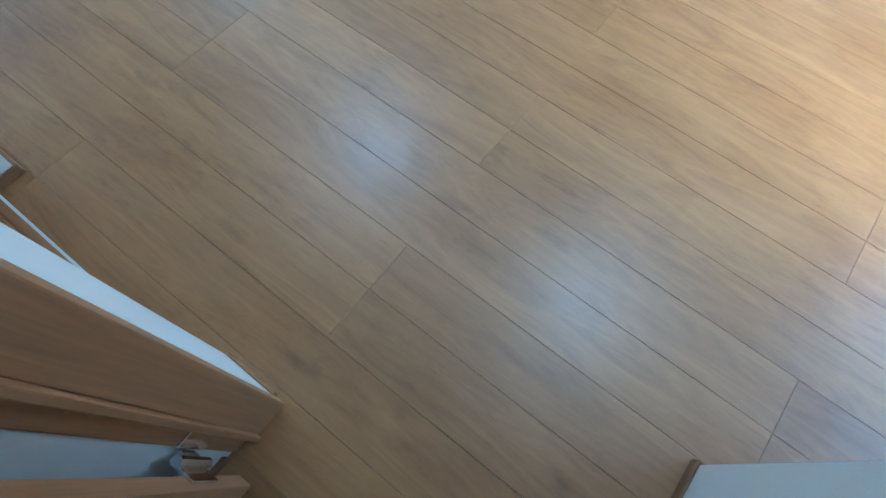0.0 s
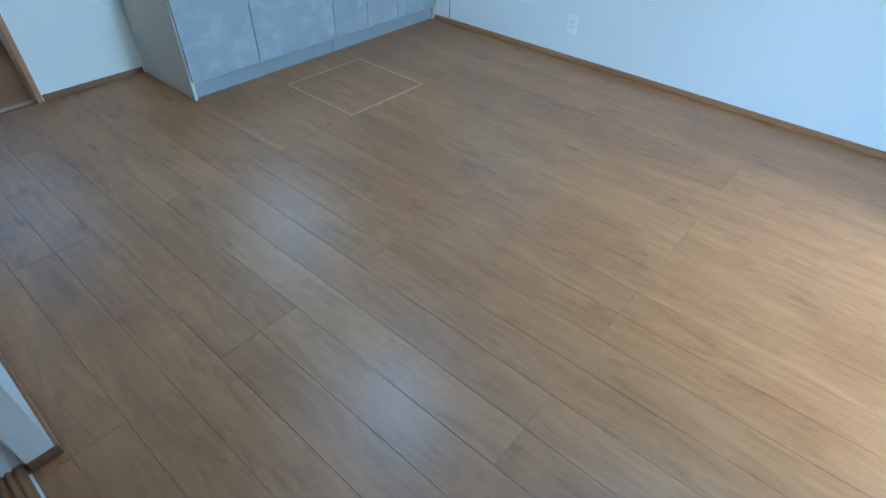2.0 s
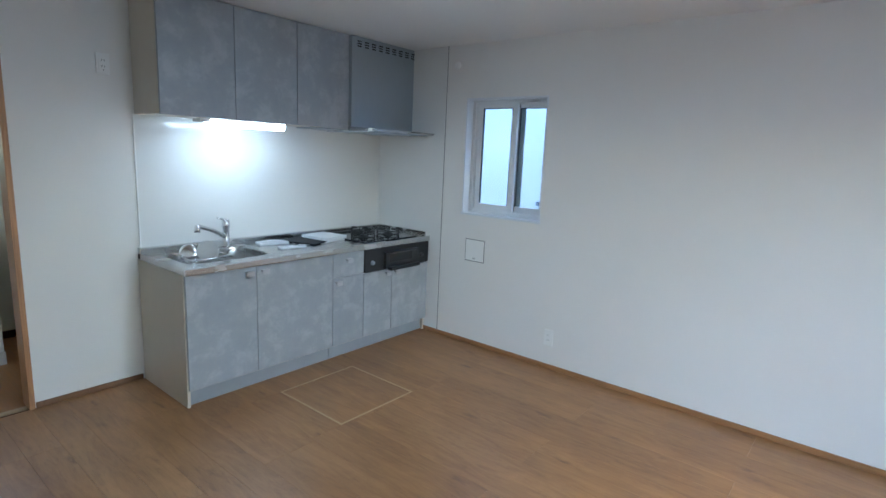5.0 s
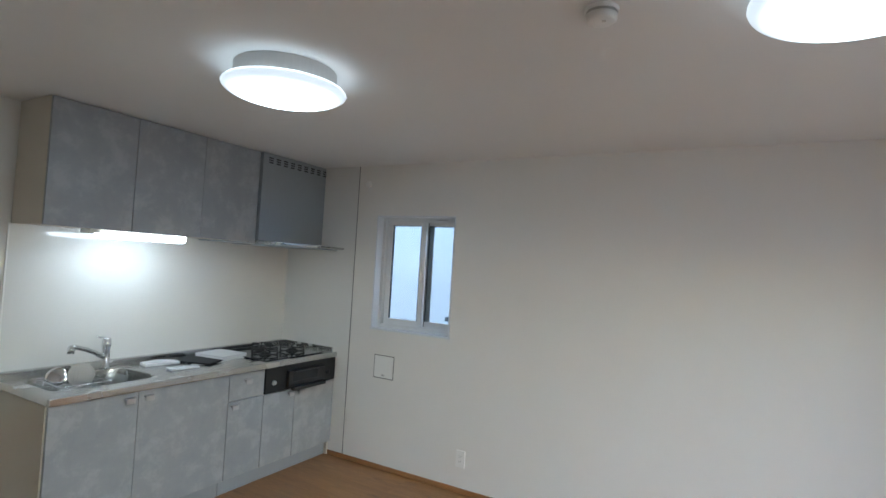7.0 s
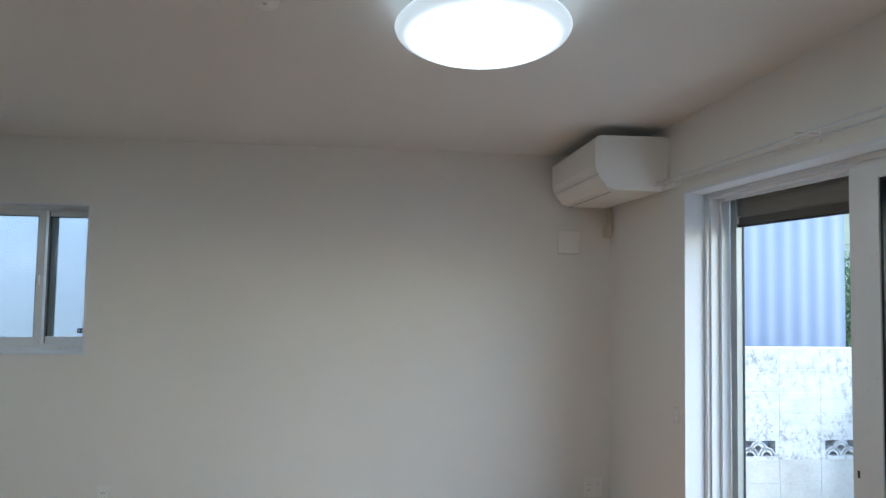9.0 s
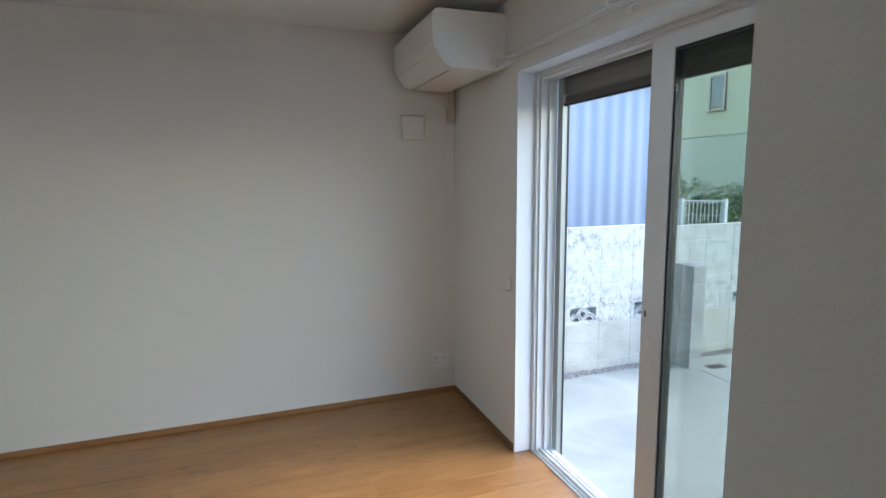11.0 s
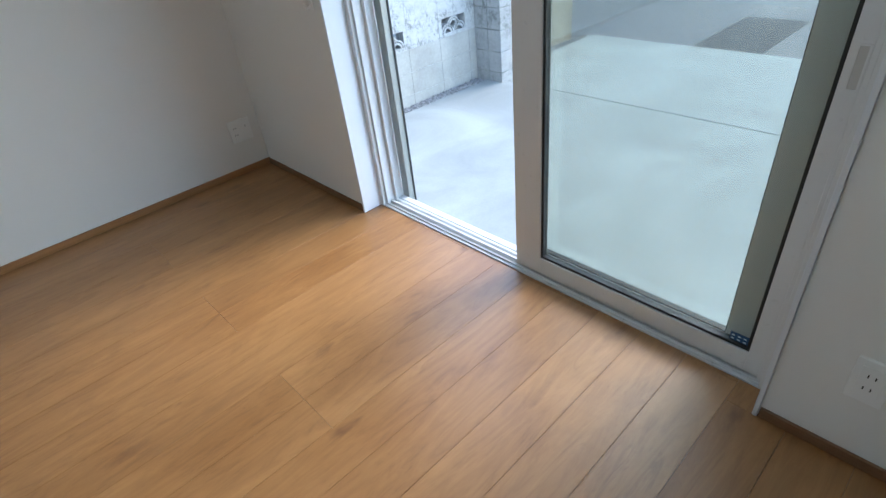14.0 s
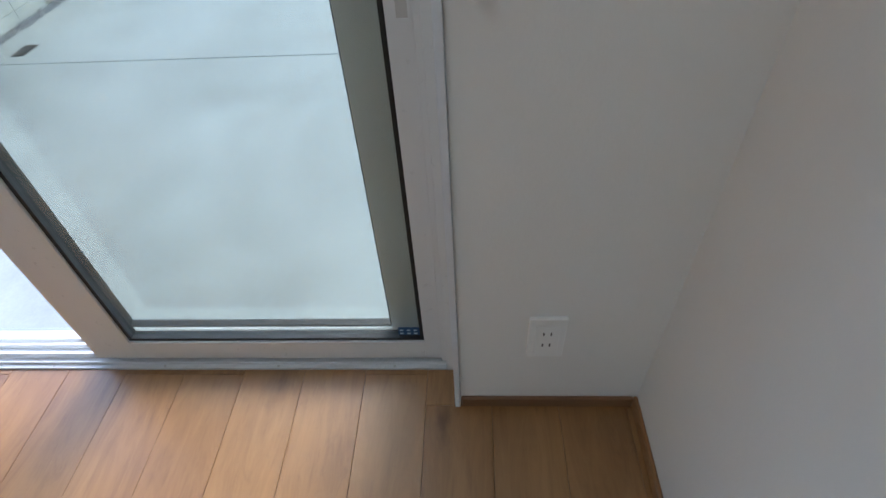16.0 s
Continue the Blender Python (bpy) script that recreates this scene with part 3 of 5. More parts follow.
def hob():
    k = thing("gas_hob", (0.34, -0.45, 0.849), "black glass gas hob set in the steel worktop", "hob")
    hang(k, boxes("glass_plate", [(0.10, -0.765, 0.849, 0.60, -0.165, 0.858)], BLACK_GLASS, bevel=0.004, seg=3))
    hang(k, boxes("vent_grille", [(0.07, -0.70, 0.850, 0.115, -0.25, 0.868)], BLACK_IRON, bevel=0.004, seg=2))
    for cx, cy, r in ((0.40, -0.60, 0.105), (0.40, -0.32, 0.105), (0.20, -0.46, 0.08)):
        bm = bmesh.new()
        lathe(bm, [(0, 0.022), (0.030, 0.020), (0.034, 0.012), (0.044, 0.010), (0.050, 0.0)], (cx, cy, 0.858), 28)
        hang(k, part("burner", bm, BLACK_IRON, smooth=True))
        bm = bmesh.new()
        ring = [(cx + r * 0.92 * math.cos(a * math.tau / 24), cy + r * 0.92 * math.sin(a * math.tau / 24), 0.872) for a in range(24)]
        tube(bm, ring, 0.005, 6, True)
        hang(k, part("support_ring", bm, BLACK_IRON))
        for i in range(6):
            a = i * math.tau / 6 + 0.3
            c, s = math.cos(a), math.sin(a)
            bm = bmesh.new()
            tube(bm, [(cx + r * c, cy + r * s, 0.860), (cx + r * c, cy + r * s, 0.903), (cx + 0.35 * r * c, cy + 0.35 * r * s, 0.903)], 0.006, 6)
            hang(k, part("pan_support", bm, BLACK_IRON))
    g = thing("grill_unit", (0.60, -0.43, 0.628), "black built-in grill front below the hob", "grill")
    hang(g, boxes("front_panel", [(0.40, -0.797, 0.628, 0.642, -0.058, 0.808)], BLACK_PLASTIC, bevel=0.004, seg=2))
    hang(g, boxes("grill_door", [(0.642, -0.60, 0.640, 0.672, -0.22, 0.772)], BLACK_PLASTIC, bevel=0.004, seg=2))
    hang(g, boxes("grill_window", [(0.6725, -0.56, 0.690, 0.674, -0.30, 0.752)], BLACK_GLASS, bevel=0.0004))
    bm = bmesh.new()
    box_into(bm, 0.671, -0.58, 0.628, 0.716, -0.24, 0.656, 0.008, 3)
    hang(g, part("grill_handle", bm, BLACK_PLASTIC, label="wide black handle"))
    bm = bmesh.new()
    tube(bm, [(0.668, -0.56, 0.765), (0.700, -0.56, 0.772), (0.700, -0.26, 0.772), (0.668, -0.26, 0.765)], 0.006, 8)
    hang(g, part("grill_rail", bm, BLACK_PLASTIC))
    for y in (-0.72, -0.15):
        bm = bmesh.new()
        lathe(bm, [(0, 0.014), (0.016, 0.014), (0.019, 0.0)], seg=20)
        bmesh.ops.transform(bm, matrix=pose(0.642, y, 0.70, 0, 90, 0), verts=bm.verts)
        hang(g, part("dial", bm, STEEL_DARK if y < -0.5 else BLACK_PLASTIC, smooth=True))


def flat_packet(name, label, category, x, y, w, d, h, turn, material, layers=1):
    k = thing(name, (x, y, 0.849), label, category)
    bm = bmesh.new()
    rnd = random.Random(int(x * 1000))
    for i in range(layers):
        t = h / layers
        o = rnd.uniform(-0.006, 0.006)
        box_into(bm, -w / 2 + o, -d / 2 - o, i * t, w / 2 + o, d / 2 - o, (i + 0.92) * t, min(0.004, t * 0.3), 2)
    if layers == 1:
        bmesh.ops.subdivide_edges(bm, edges=bm.edges, cuts=3, use_grid_fill=True)
        for v in bm.verts:
            if v.co.z > h * 0.4:
                v.co.z += 0.010 * noise.noise(v.co * 34 + Vector((x * 9, y * 7, 0)))
    bmesh.ops.transform(bm, matrix=pose(0, 0, 0, 0, 0, turn), verts=bm.verts)
    ob = part("packet", bm, material)
    ob.parent = k
    return k


def upper_cabinets():
    k = thing("kitchen_wall_unit", (0.18, -1.42, 1.72), "grey stone-look wall cabinets under the ceiling above the sink", "kitchen cabinet")
    hang(k, boxes("body", [(0.005, -2.137, 1.718, 0.35, -0.745, 2.408)], CREAM, label="cream cabinet carcass", bevel=0.001))
    for y0, y1 in ((-2.136, -1.675), (-1.671, -1.213), (-1.209, -0.747)):
        hang(k, boxes("door", [(0.351, y0, 1.716, 0.370, y1, 2.404)], LAMINATE, bevel=0.0015, seg=2))
    f = thing("range_hood", (0.18, -0.40, 1.70), "grey steel range hood with a thin wide canopy above the hob", "range hood")
    bm = bmesh.new()
    box_into(bm, 0.006, -0.742, 1.730, 0.398, -0.053, 2.405, 0.002)
    hang(f, part("cover", bm, STEEL_DARK))
    for i in range(9):
        for j in range(3):
            y = -0.69 + i * 0.0745
            z = 2.331 + j * 0.018
            hang(f, boxes("vent_slot", [(0.3975, y, z, 0.3995, y + 0.042, z + 0.009)], DARK_SLOT, label="dark vent slot"))
    bm = bmesh.new()
    prism(bm, [(0.006, 1.704), (0.640, 1.704), (0.655, 1.712), (0.655, 1.722), (0.402, 1.736), (0.006, 1.736)], "y", -0.742, -0.053)
    hang(f, part("canopy", bm, STEEL))
    hang(f, boxes("filter_panel", [(0.05, -0.70, 1.696, 0.60, -0.08, 1.704)], STEEL_DARK, bevel=0.001))
    hang(f, boxes("control_strip", [(0.6545, -0.33, 1.7135, 0.6565, -0.23, 1.7205)], DARK_SLOT))
    hang(f, boxes("side_plate", [(0.03, -0.98, 1.706, 0.368, -0.745, 1.714)], STEEL_DARK, bevel=0.001))
    t = thing("cabinet_tube_light", (0.29, -1.55, 1.69), "slim lit strip lamp under the wall cabinets", "lamp")
    hang(t, boxes("housing", [(0.22, -1.885, 1.690, 0.325, -1.275, 1.715)], WHITE_PLASTIC, bevel=0.004, seg=2))
    bm = bmesh.new()
    prism(bm, [(0.245, 1.690), (0.252, 1.672), (0.290, 1.667), (0.322, 1.672), (0.328, 1.690), (0.3275, 1.709), (0.3255, 1.709), (0.3255, 1.690)], "y", -1.820, -1.285)
    hang(t, part("tube_cover", bm, TUBE, label="glowing white cover"))


structure(boxes("splash_panel", [(0.0005, -2.140, 0.86, 0.004, N - 0.004, 1.718)], SPLASH), "glossy white splash panel above the worktop", "splash panel")
structure(boxes("splash_panel", [(0.0045, N - 0.0045, 0.0375, 0.770, N - 0.0005, H - 0.001)], SPLASH), "glossy white splash panel beside the hob", "splash panel")
structure(boxes("trim", [(0.0005, -2.150, 0.86, 0.008, -2.141, 1.718)], WHITE_PLASTIC), "thin white edge trim of the splash panel", "trim")
structure(boxes("trim", [(0.7702, N - 0.0055, 0.0375, 0.7745, N - 0.0005, H - 0.001)], SEAM), "thin grey seam trim of the splash panel", "trim")
kitchen_base()
worktop()
faucet()
sink_basket()
hob()
upper_cabinets()
flat_packet("manual_stack", "stack of white manuals in plastic beside the hob", "papers", 0.24, -0.87, 0.26, 0.24, 0.035, 8, PAPER, 5)
k = flat_packet("black_folder", "flat black folder lying on the steel worktop", "folder", 0.25, -1.06, 0.30, 0.22, 0.012, 20, Mat("black_folder_card", (0.012, 0.014, 0.017), 0.6, 0, 0.3).m, 2)
flat_packet("parts_bag", "crumpled clear bag of small fittings on the worktop", "bag", 0.20, -1.32, 0.10, 0.22, 0.022, -12, BAG)
flat_packet("small_bag", "small crumpled clear bag on the worktop", "bag", 0.42, -1.30, 0.07, 0.19, 0.016, -6, BAG)

# ---- wall fittings ----


def wall_plate(name, label, category, centre, w, h, wall, holes=(), extra=None):
    """A thin plate on a wall; wall 'N', 'E', 'W' names the wall, holes are (u, v) offsets."""
    k = thing(name, centre, label, category)
    rot = {"N": 0, "E": -90, "W": 90, "S": 180}[wall]
    k.rotation_euler = (0, 0, radians(rot))
    bm = bmesh.new()
    box_into(bm, -w / 2, -0.009, -h / 2, w / 2, 0, h / 2, 0.0025, 2)
    part("plate", bm, WHITE_PLASTIC, k)
    bm = bmesh.new()
    box_into(bm, -w * 0.32, -0.0112, -h * 0.36, w * 0.32, -0.009, h * 0.36, 0.0007)
    part("insert", bm, WHITE_PLASTIC, k)
    if holes:
        for u, v in holes:
            boxes("slot", [(u - 0.0013, -0.0120, v - 0.0045, u + 0.0013, -0.0110, v + 0.0045)], DARK_SLOT, k, "dark plug slot")
    return k


pair = [(-0.007, 0.019), (0.007, 0.019), (-0.007, -0.016), (0.007, -0.016)]
wall_plate("wall_outlet", "white double socket low on the long papered wall", "socket", (1.857, N, 0.242), 0.072, 0.120, "N", pair)
wall_plate("wall_outlet", "white double socket low beside the garden window", "socket", (5.0, -2.884, 0.263), 0.072, 0.120, "E", pair)
wall_plate("wall_outlet", "white double socket high on the wall beside the wall cabinets", "socket", (0, -2.293, 1.991), 0.072, 0.120, "W", pair + [(0, -0.036)])
wall_plate("aerial_outlet", "wide white socket and aerial plate low in the room corner", "socket", (4.886, N, 0.240), 0.122, 0.120, "N", [(-0.037, 0.02), (-0.023, 0.02), (-0.037, -0.016), (-0.023, -0.016), (0.03, 0.018)])
k = thing("wall_vent", (4.712, N, 1.831), "square white air vent cover on the papered wall", "vent")
bm = bmesh.new()
box_into(bm, -0.076, -0.022, -0.076, 0.076, -0.006, 0.076, 0.006, 3)
part("cover", bm, WHITE_PLASTIC, k)
bm = bmesh.new()
box_into(bm, -0.066, -0.008, -0.066, 0.066, 0, 0.066)
part("backing", bm, GREY_PLASTIC, k)

k = thing("wall_access_panel", (1.134, N, 0.795), "square white access panel with a small latch under the window", "access panel")
bm = bmesh.new()
for c in ((-0.096, -0.004, -0.092, -0.090, 0, 0.092), (0.090, -0.004, -0.092, 0.096, 0, 0.092), (-0.09, -0.004, 0.086, 0.09, 0, 0.092), (-0.09, -0.004, -0.092, 0.09, 0, -0.086)):
    box_into(bm, *c, bevel=0.001)
part("frame", bm, SEAM, k)
bm = bmesh.new()
box_into(bm, -0.0895, -0.0055, -0.0855, 0.084, 0, 0.084, 0.0015, 2)
part("panel", bm, WHITE_PLASTIC, k)
bm = bmesh.new()
box_into(bm, -0.016, -0.0085, -0.072, 0.012, -0.0055, -0.058, 0.0015, 2)
lathe(bm, [(0, 0.002), (0.005, 0.002), (0.005, 0)], seg=12, centre=(0, 0, 0))
part("latch", bm, GREY_PLASTIC, k)

k = thing("round_wall_cap", (0.873, N, 2.253), "small white cable cap high on the wall", "cable cap")
bm = bmesh.new()
lathe(bm, [(0, 0.014), (0.022, 0.013), (0.028, 0.008), (0.030, 0)], seg=24)
bmesh.ops.transform(bm, matrix=pose(0, 0, 0, 90, 0, 0), verts=bm.verts)
part("cap", bm, WHITE_PLASTIC, k, smooth=True)

k = thing("smoke_alarm", (3.187, -1.947, H), "round white smoke alarm on the ceiling", "smoke alarm")
bm = bmesh.new()
lathe(bm, [(0.050, 0), (0.050, -0.010), (0.047, -0.012)], seg=32)
part("base", bm, WHITE_PLASTIC, k, smooth=True)
bm = bmesh.new()
lathe(bm, [(0.042, -0.008), (0.042, -0.020), (0.0, -0.020)], seg=32)
part("grille", bm, GREY_PLASTIC, k)
bm = bmesh.new()
lathe(bm, [(0.046, -0.019), (0.047, -0.024), (0.044, -0.034), (0.036, -0.040), (0, -0.041)], seg=32)
part("cover", bm, WHITE_PLASTIC, k, smooth=True)
bm = bmesh.new()
lathe(bm, [(0.006, -0.0395), (0.006, -0.0425), (0, -0.043)], seg=16, centre=(0.01, -0.01, 0))
part("test_button", bm, GREY_PLASTIC, k)


def ceiling_lamp(x, y):
    k = thing("ceiling_light", (x, y, H), "round white ceiling lamp with a lit acrylic dome", "ceiling lamp", "round ceiling lamps")
    bm = bmesh.new()
    lathe(bm, [(0, -0.001), (0.212, -0.001), (0.212, -0.065), (0, -0.065)], seg=48)
    part("base", bm, GREY_PLASTIC, k, smooth=False)
    bm = bmesh.new()
    prof = [(0.256 * math.cos(a), -0.083 - 0.050 * math.sin(a)) for a in [i * math.pi / 28 for i in range(15)]]
    prof[-1] = (0, prof[-1][1])
    lathe(bm, prof, seg=64)
    part("shade", bm, LAMP_SHADE, k, "glowing acrylic dome", True)
    bm = bmesh.new()
    lathe(bm, [(0.150, -0.0655), (0.215, -0.068), (0.250, -0.076), (0.2565, -0.0835), (0.252, -0.0845), (0.240, -0.081), (0.150, -0.077)], seg=64)
    part("rim", bm, LAMP_RIM, k, "faintly lit plastic rim", smooth=True)
    return k


lamp = ceiling_lamp(1.862, -1.925)
copy_thing(lamp, pose(3.82, -1.95, H))


def air_conditioner():
    k = thing("air_conditioner", (4.8, -0.43, 2.1), "white wall-mounted air conditioner in the room corner", "air conditioner")
    prof = [(5.0, 2.368), (4.985, 2.376), (4.625, 2.372), (4.604, 2.362), (4.597, 2.345), (4.598, 2.215), (4.605, 2.185), (4.622, 2.155), (4.648, 2.125), (4.665, 2.098), (4.690, 2.090), (4.95, 2.085), (4.985, 2.10), (5.0, 2.13)]
    bm = bmesh.new()
    prism(bm, [(x + (0.012 if x < 4.7 else 0), z) for x, z in prof], "y", -0.822, -0.075)
    hang(k, part("housing", bm, WHITE_PLASTIC))
    bm = bmesh.new()
    front = [(4.640, 2.374), (4.612, 2.368), (4.600, 2.358), (4.594, 2.342), (4.595, 2.215), (4.602, 2.183), (4.610, 2.170), (4.628, 2.178), (4.618, 2.20), (4.612, 2.22), (4.612, 2.34), (4.640, 2.360)]
    prism(bm, front, "y", -0.826, -0.071)
    hang(k, part("front_panel", bm, WHITE_PLASTIC))
    bm = bmesh.new()
    prism(bm, [(4.612, 2.166), (4.622, 2.150), (4.646, 2.122), (4.662, 2.096), (4.672, 2.102), (4.655, 2.132), (4.630, 2.160), (4.618, 2.174)], "y", -0.826, -0.071)
    hang(k, part("air_flap", bm, WHITE_PLASTIC))
    hang(k, boxes("outlet_slot", [(4.70, -0.76, 2.0835, 4.708, -0.10, 2.0885)], GREY_PLASTIC))
    bm = bmesh.new()
    tube(bm, [(4.972, -0.83, 2.23), (4.972, -0.836, 2.15)], 0.006, 8)
    hang(k, part("side_clip", bm, WHITE_PLASTIC))
    p = thing("pipe_cover", (4.96, -0.035, 1.9), "short beige drain pipe elbow under the air conditioner", "pipe")
    bm = bmesh.new()
    box_into(bm, 4.955, -0.112, 1.90, 4.985, -0.080, 2.09, 0.006, 2)
    box_into(bm, 4.938, -0.108, 1.895, 4.965, -0.072, 1.985, 0.008, 2)
    hang(p, part("elbow", bm, CREAM))


before = set(scene.collection.objects)
air_conditioner()
for ob in set(scene.collection.objects) - before:
    if ob.parent is None:
        ob.location.z -= 0.026


def curtain_rail():
    k = thing("curtain_rail", (4.95, -1.8, 2.08), "slim double metal curtain rail above the garden window", "curtain rail")
    for x, z in ((4.955, 2.080), (4.915, 2.092)):
        bm = bmesh.new()
        box_into(bm, x - 0.004, -2.86, z + 0.004, x + 0.004, -0.85, z + 0.010, 0.0015, 2)
        hang(k, part("rail", bm, ALU))
        bm = bmesh.new()
        box_into(bm, x - 0.010, -0.85, z - 0.003, x + 0.010, -0.78, z + 0.018, 0.004, 2)
        hang(k, part("end_cap", bm, WHITE_PLASTIC))
    for y in (-0.93, -1.80, -2.70):
        bm = bmesh.new()
        box_into(bm, 4.905, y - 0.010, 2.104, 5.0, y + 0.010, 2.112, 0.002)
        box_into(bm, 4.994, y - 0.014, 2.08, 5.0, y + 0.014, 2.125, 0.002)
        hang(k, part("bracket", bm, WHITE_PLASTIC))
    for i in range(4):
        bm = bmesh.new()
        box_into(bm, 4.945, -0.90 - i * 0.022, 2.062, 4.960, -0.888 - i * 0.022, 2.088, 0.003)
        hang(k, part("runner", bm, WHITE_PLASTIC))


curtain_rail()


def tassel_hook(y):
    k = thing("curtain_hook", (5.0, y, 0.942), "white curtain tie-back hook on the wall beside the garden window", "curtain hook", "tie-back hooks")
    bm = bmesh.new()
    box_into(bm, -0.006, -0.011, -0.045, 0, 0.011, 0.045, 0.003, 2)
    tube(bm, [(-0.004, 0, -0.030), (-0.026, 0, -0.036), (-0.033, 0, -0.018)], 0.005, 8)
    part("hook", bm, WHITE_PLASTIC, k)
    bm = bmesh.new()
    lathe(bm, [(0, 0.0015), (0.004, 0.001), (0.0045, 0)], seg=12)
    bmesh.ops.transform(bm, matrix=pose(-0.006, 0, 0.034, 0, -90, 0), verts=bm.verts)
    part("screw", bm, STEEL, k)
    return k


h = tassel_hook(-2.748)
copy_thing(h, pose(5.0, -0.895, 0.93))
# ---- garden window ----


def garden_window():
    y0, y1 = OPEN_Y0, OPEN_Y1
    structure(boxes("window_casing", [(4.990, y1, 0.0005, 5.095, y1 + 0.012, OPEN_Z + 0.012), (4.990, y0 - 0.012, 0.0005, 5.095, y0, OPEN_Z + 0.012), (4.990, y0, OPEN_Z, 5.095, y1, OPEN_Z + 0.012)], WHITE_BOARD, bevel=0.001), "white lining boards round the garden window", "casing")
    w = structure(new("window_1"), "white vinyl sliding garden window, half slid open", "window")
    w.location = (5.15, (y0 + y1) / 2, 0)
    # frame: stepped profiles with tracks
    bm = bmesh.new()
    for a, s in ((y1, -1), (y0, 1)):
        for x_0, x_1, d in ((5.090, 5.105, 0.022), (5.105, 5.147, 0.034), (5.147, 5.153, 0.052), (5.153, 5.200, 0.038)):
            box_into(bm, x_0, min(a, a + s * d), 0.002, x_1, max(a, a + s * d), OPEN_Z, 0.001)
    for x_0, x_1, d in ((5.090, 5.105, 0.020), (5.105, 5.147, 0.030), (5.147, 5.153, 0.045), (5.153, 5.200, 0.030)):
        box_into(bm, x_0, y0, OPEN_Z - d, x_1, y1, OPEN_Z, 0.001)
    hang(w, part("window_frame", bm, VINYL))
    bm = bmesh.new()
    for x_0, x_1, z in ((5.090, 5.102, 0.006), (5.102, 5.106, 0.014), (5.106, 5.122, 0.004), (5.122, 5.130, 0.022), (5.130, 5.150, 0.006), (5.150, 5.158, 0.020), (5.158, 5.172, 0.002), (5.172, 5.200, 0.016)):
        box_into(bm, x_0, y0, -0.035, x_1, y1, z, 0.0008)
    hang(w, part("window_sill", bm, VINYL, label="white grooved bottom track"))
    bm = bmesh.new()
    for i in range(6):
        lathe(bm, [(0, 0.0012), (0.0028, 0.001), (0.003, 0)], (5.096, y1 - 0.12 - i * 0.29, 0.006), 10)
    hang(w, part("screws", bm, GREY_PLASTIC))
    hang(w, boxes("outer_rail", [(5.200, y1 - 0.085, -0.03, 5.235, y1 - 0.040, 2.0), (5.200, y0 + 0.030, -0.03, 5.235, y0 + 0.075, 2.0), (5.200, y0, -0.06, 5.225, y1, -0.004)], ALU_GUIDE, label="grey shutter guide", bevel=0.001))

    def sash(x0, x1, a, b, pane, ws, wr, zb):
        z0, z1, rail = 0.024, 2.005, 0.058
        s = boxes("sash", [(x0, a, z0, x1, a + ws, z1), (x0, b - wr, z0, x1, b, z1), (x0, a + ws, z0, x1, b - wr, zb), (x0, a + ws, z1 - rail, x1, b - wr, z1)], VINYL, bevel=0.0015, seg=2)
        hang(w, s)
        g = 0.009 if x0 < 5.15 else 0.003
        xs0, xs1 = x0 + 0.006, x1 - 0.004
        part_b = boxes("gasket", [(xs0, a + ws, zb, xs1, a + ws + g, z1 - rail), (xs0, b - wr - g, zb, xs1, b - wr, z1 - rail), (xs0, a + ws + g, zb, xs1, b - wr - g, zb + g), (xs0, a + ws + g, z1 - rail - g, xs1, b - wr - g, z1 - rail)], GASKET, label="black rubber gasket")
        part_b.parent = s
        xm = (x0 + x1) / 2
        p = boxes("pane", [(xm - 0.002, a + ws + 0.002, zb + 0.002, xm + 0.002, b - wr - 0.002, z1 - rail - 0.002)], pane)
        p.visible_shadow = False
        p.parent = s
        return s

    inner = sash(5.107, 5.141, y0 + 0.010, -1.800, PANE_GREEN, 0.062, 0.110, 0.090)
    outer = sash(5.160, 5.192, -2.630, -1.797, PANE_CLEAR, 0.085, 0.078, 0.075)
    bm = bmesh.new()
    for c in ((5.1045, -2.664, 0.833, 5.107, -2.660, 0.923), (5.1045, -2.644, 0.833, 5.107, -2.640, 0.923), (5.1045, -2.66, 0.919, 5.107, -2.644, 0.923), (5.1045, -2.66, 0.833, 5.107, -2.644, 0.837)):
        box_into(bm, *c)
    part("finger_pull", bm, VINYL, inner)
    boxes("finger_recess", [(5.1062, -2.66, 0.837, 5.1068, -2.644, 0.919)], GREY_PLASTIC, inner, "grey recessed finger pull")
    boxes("lock_hole", [(5.1055, -1.826, 0.970, 5.1068, -1.818, 0.994)], DARK_SLOT, inner, "small dark lock hole")
    st = thing("window_sticker", (5.120, -2.600, 0.115), "small navy sticker with pale marks on the window pane", "sticker")
    hang(st, boxes("film", [(5.1195, -2.6185, 0.102, 5.1205, -2.5685, 0.130)], NAVY))
    bm = bmesh.new()
    for i in range(3):
        for j in range(2):
            box_into(bm, 5.1189, -2.6125 + i * 0.016, 0.106 + j * 0.012, 5.1194, -2.6045 + i * 0.016, 0.110 + j * 0.012)
    hang(st, part("print", bm, PALE_PRINT))
    # roller shutter box and the rolled slats that show below it
    sh = thing("roller_shutter", (5.25, -1.84, 1.9), "bronze roller shutter, rolled up above the garden window", "roller shutter")
    hang(sh, boxes("shutter_box", [(5.236, y0 - 0.05, 2.018, 5.44, y1 + 0.05, 2.32)], ALU_GREY, bevel=0.004, seg=2))
    bm = bmesh.new()
    z = 2.018
    while z > 1.905:
        box_into(bm, 5.212, y0 + 0.04, z - 0.0358, 5.224, y1 - 0.05, z, 0.003, 2)
        z -= 0.036
    hang(sh, part("slats", bm, ALU_GREY))
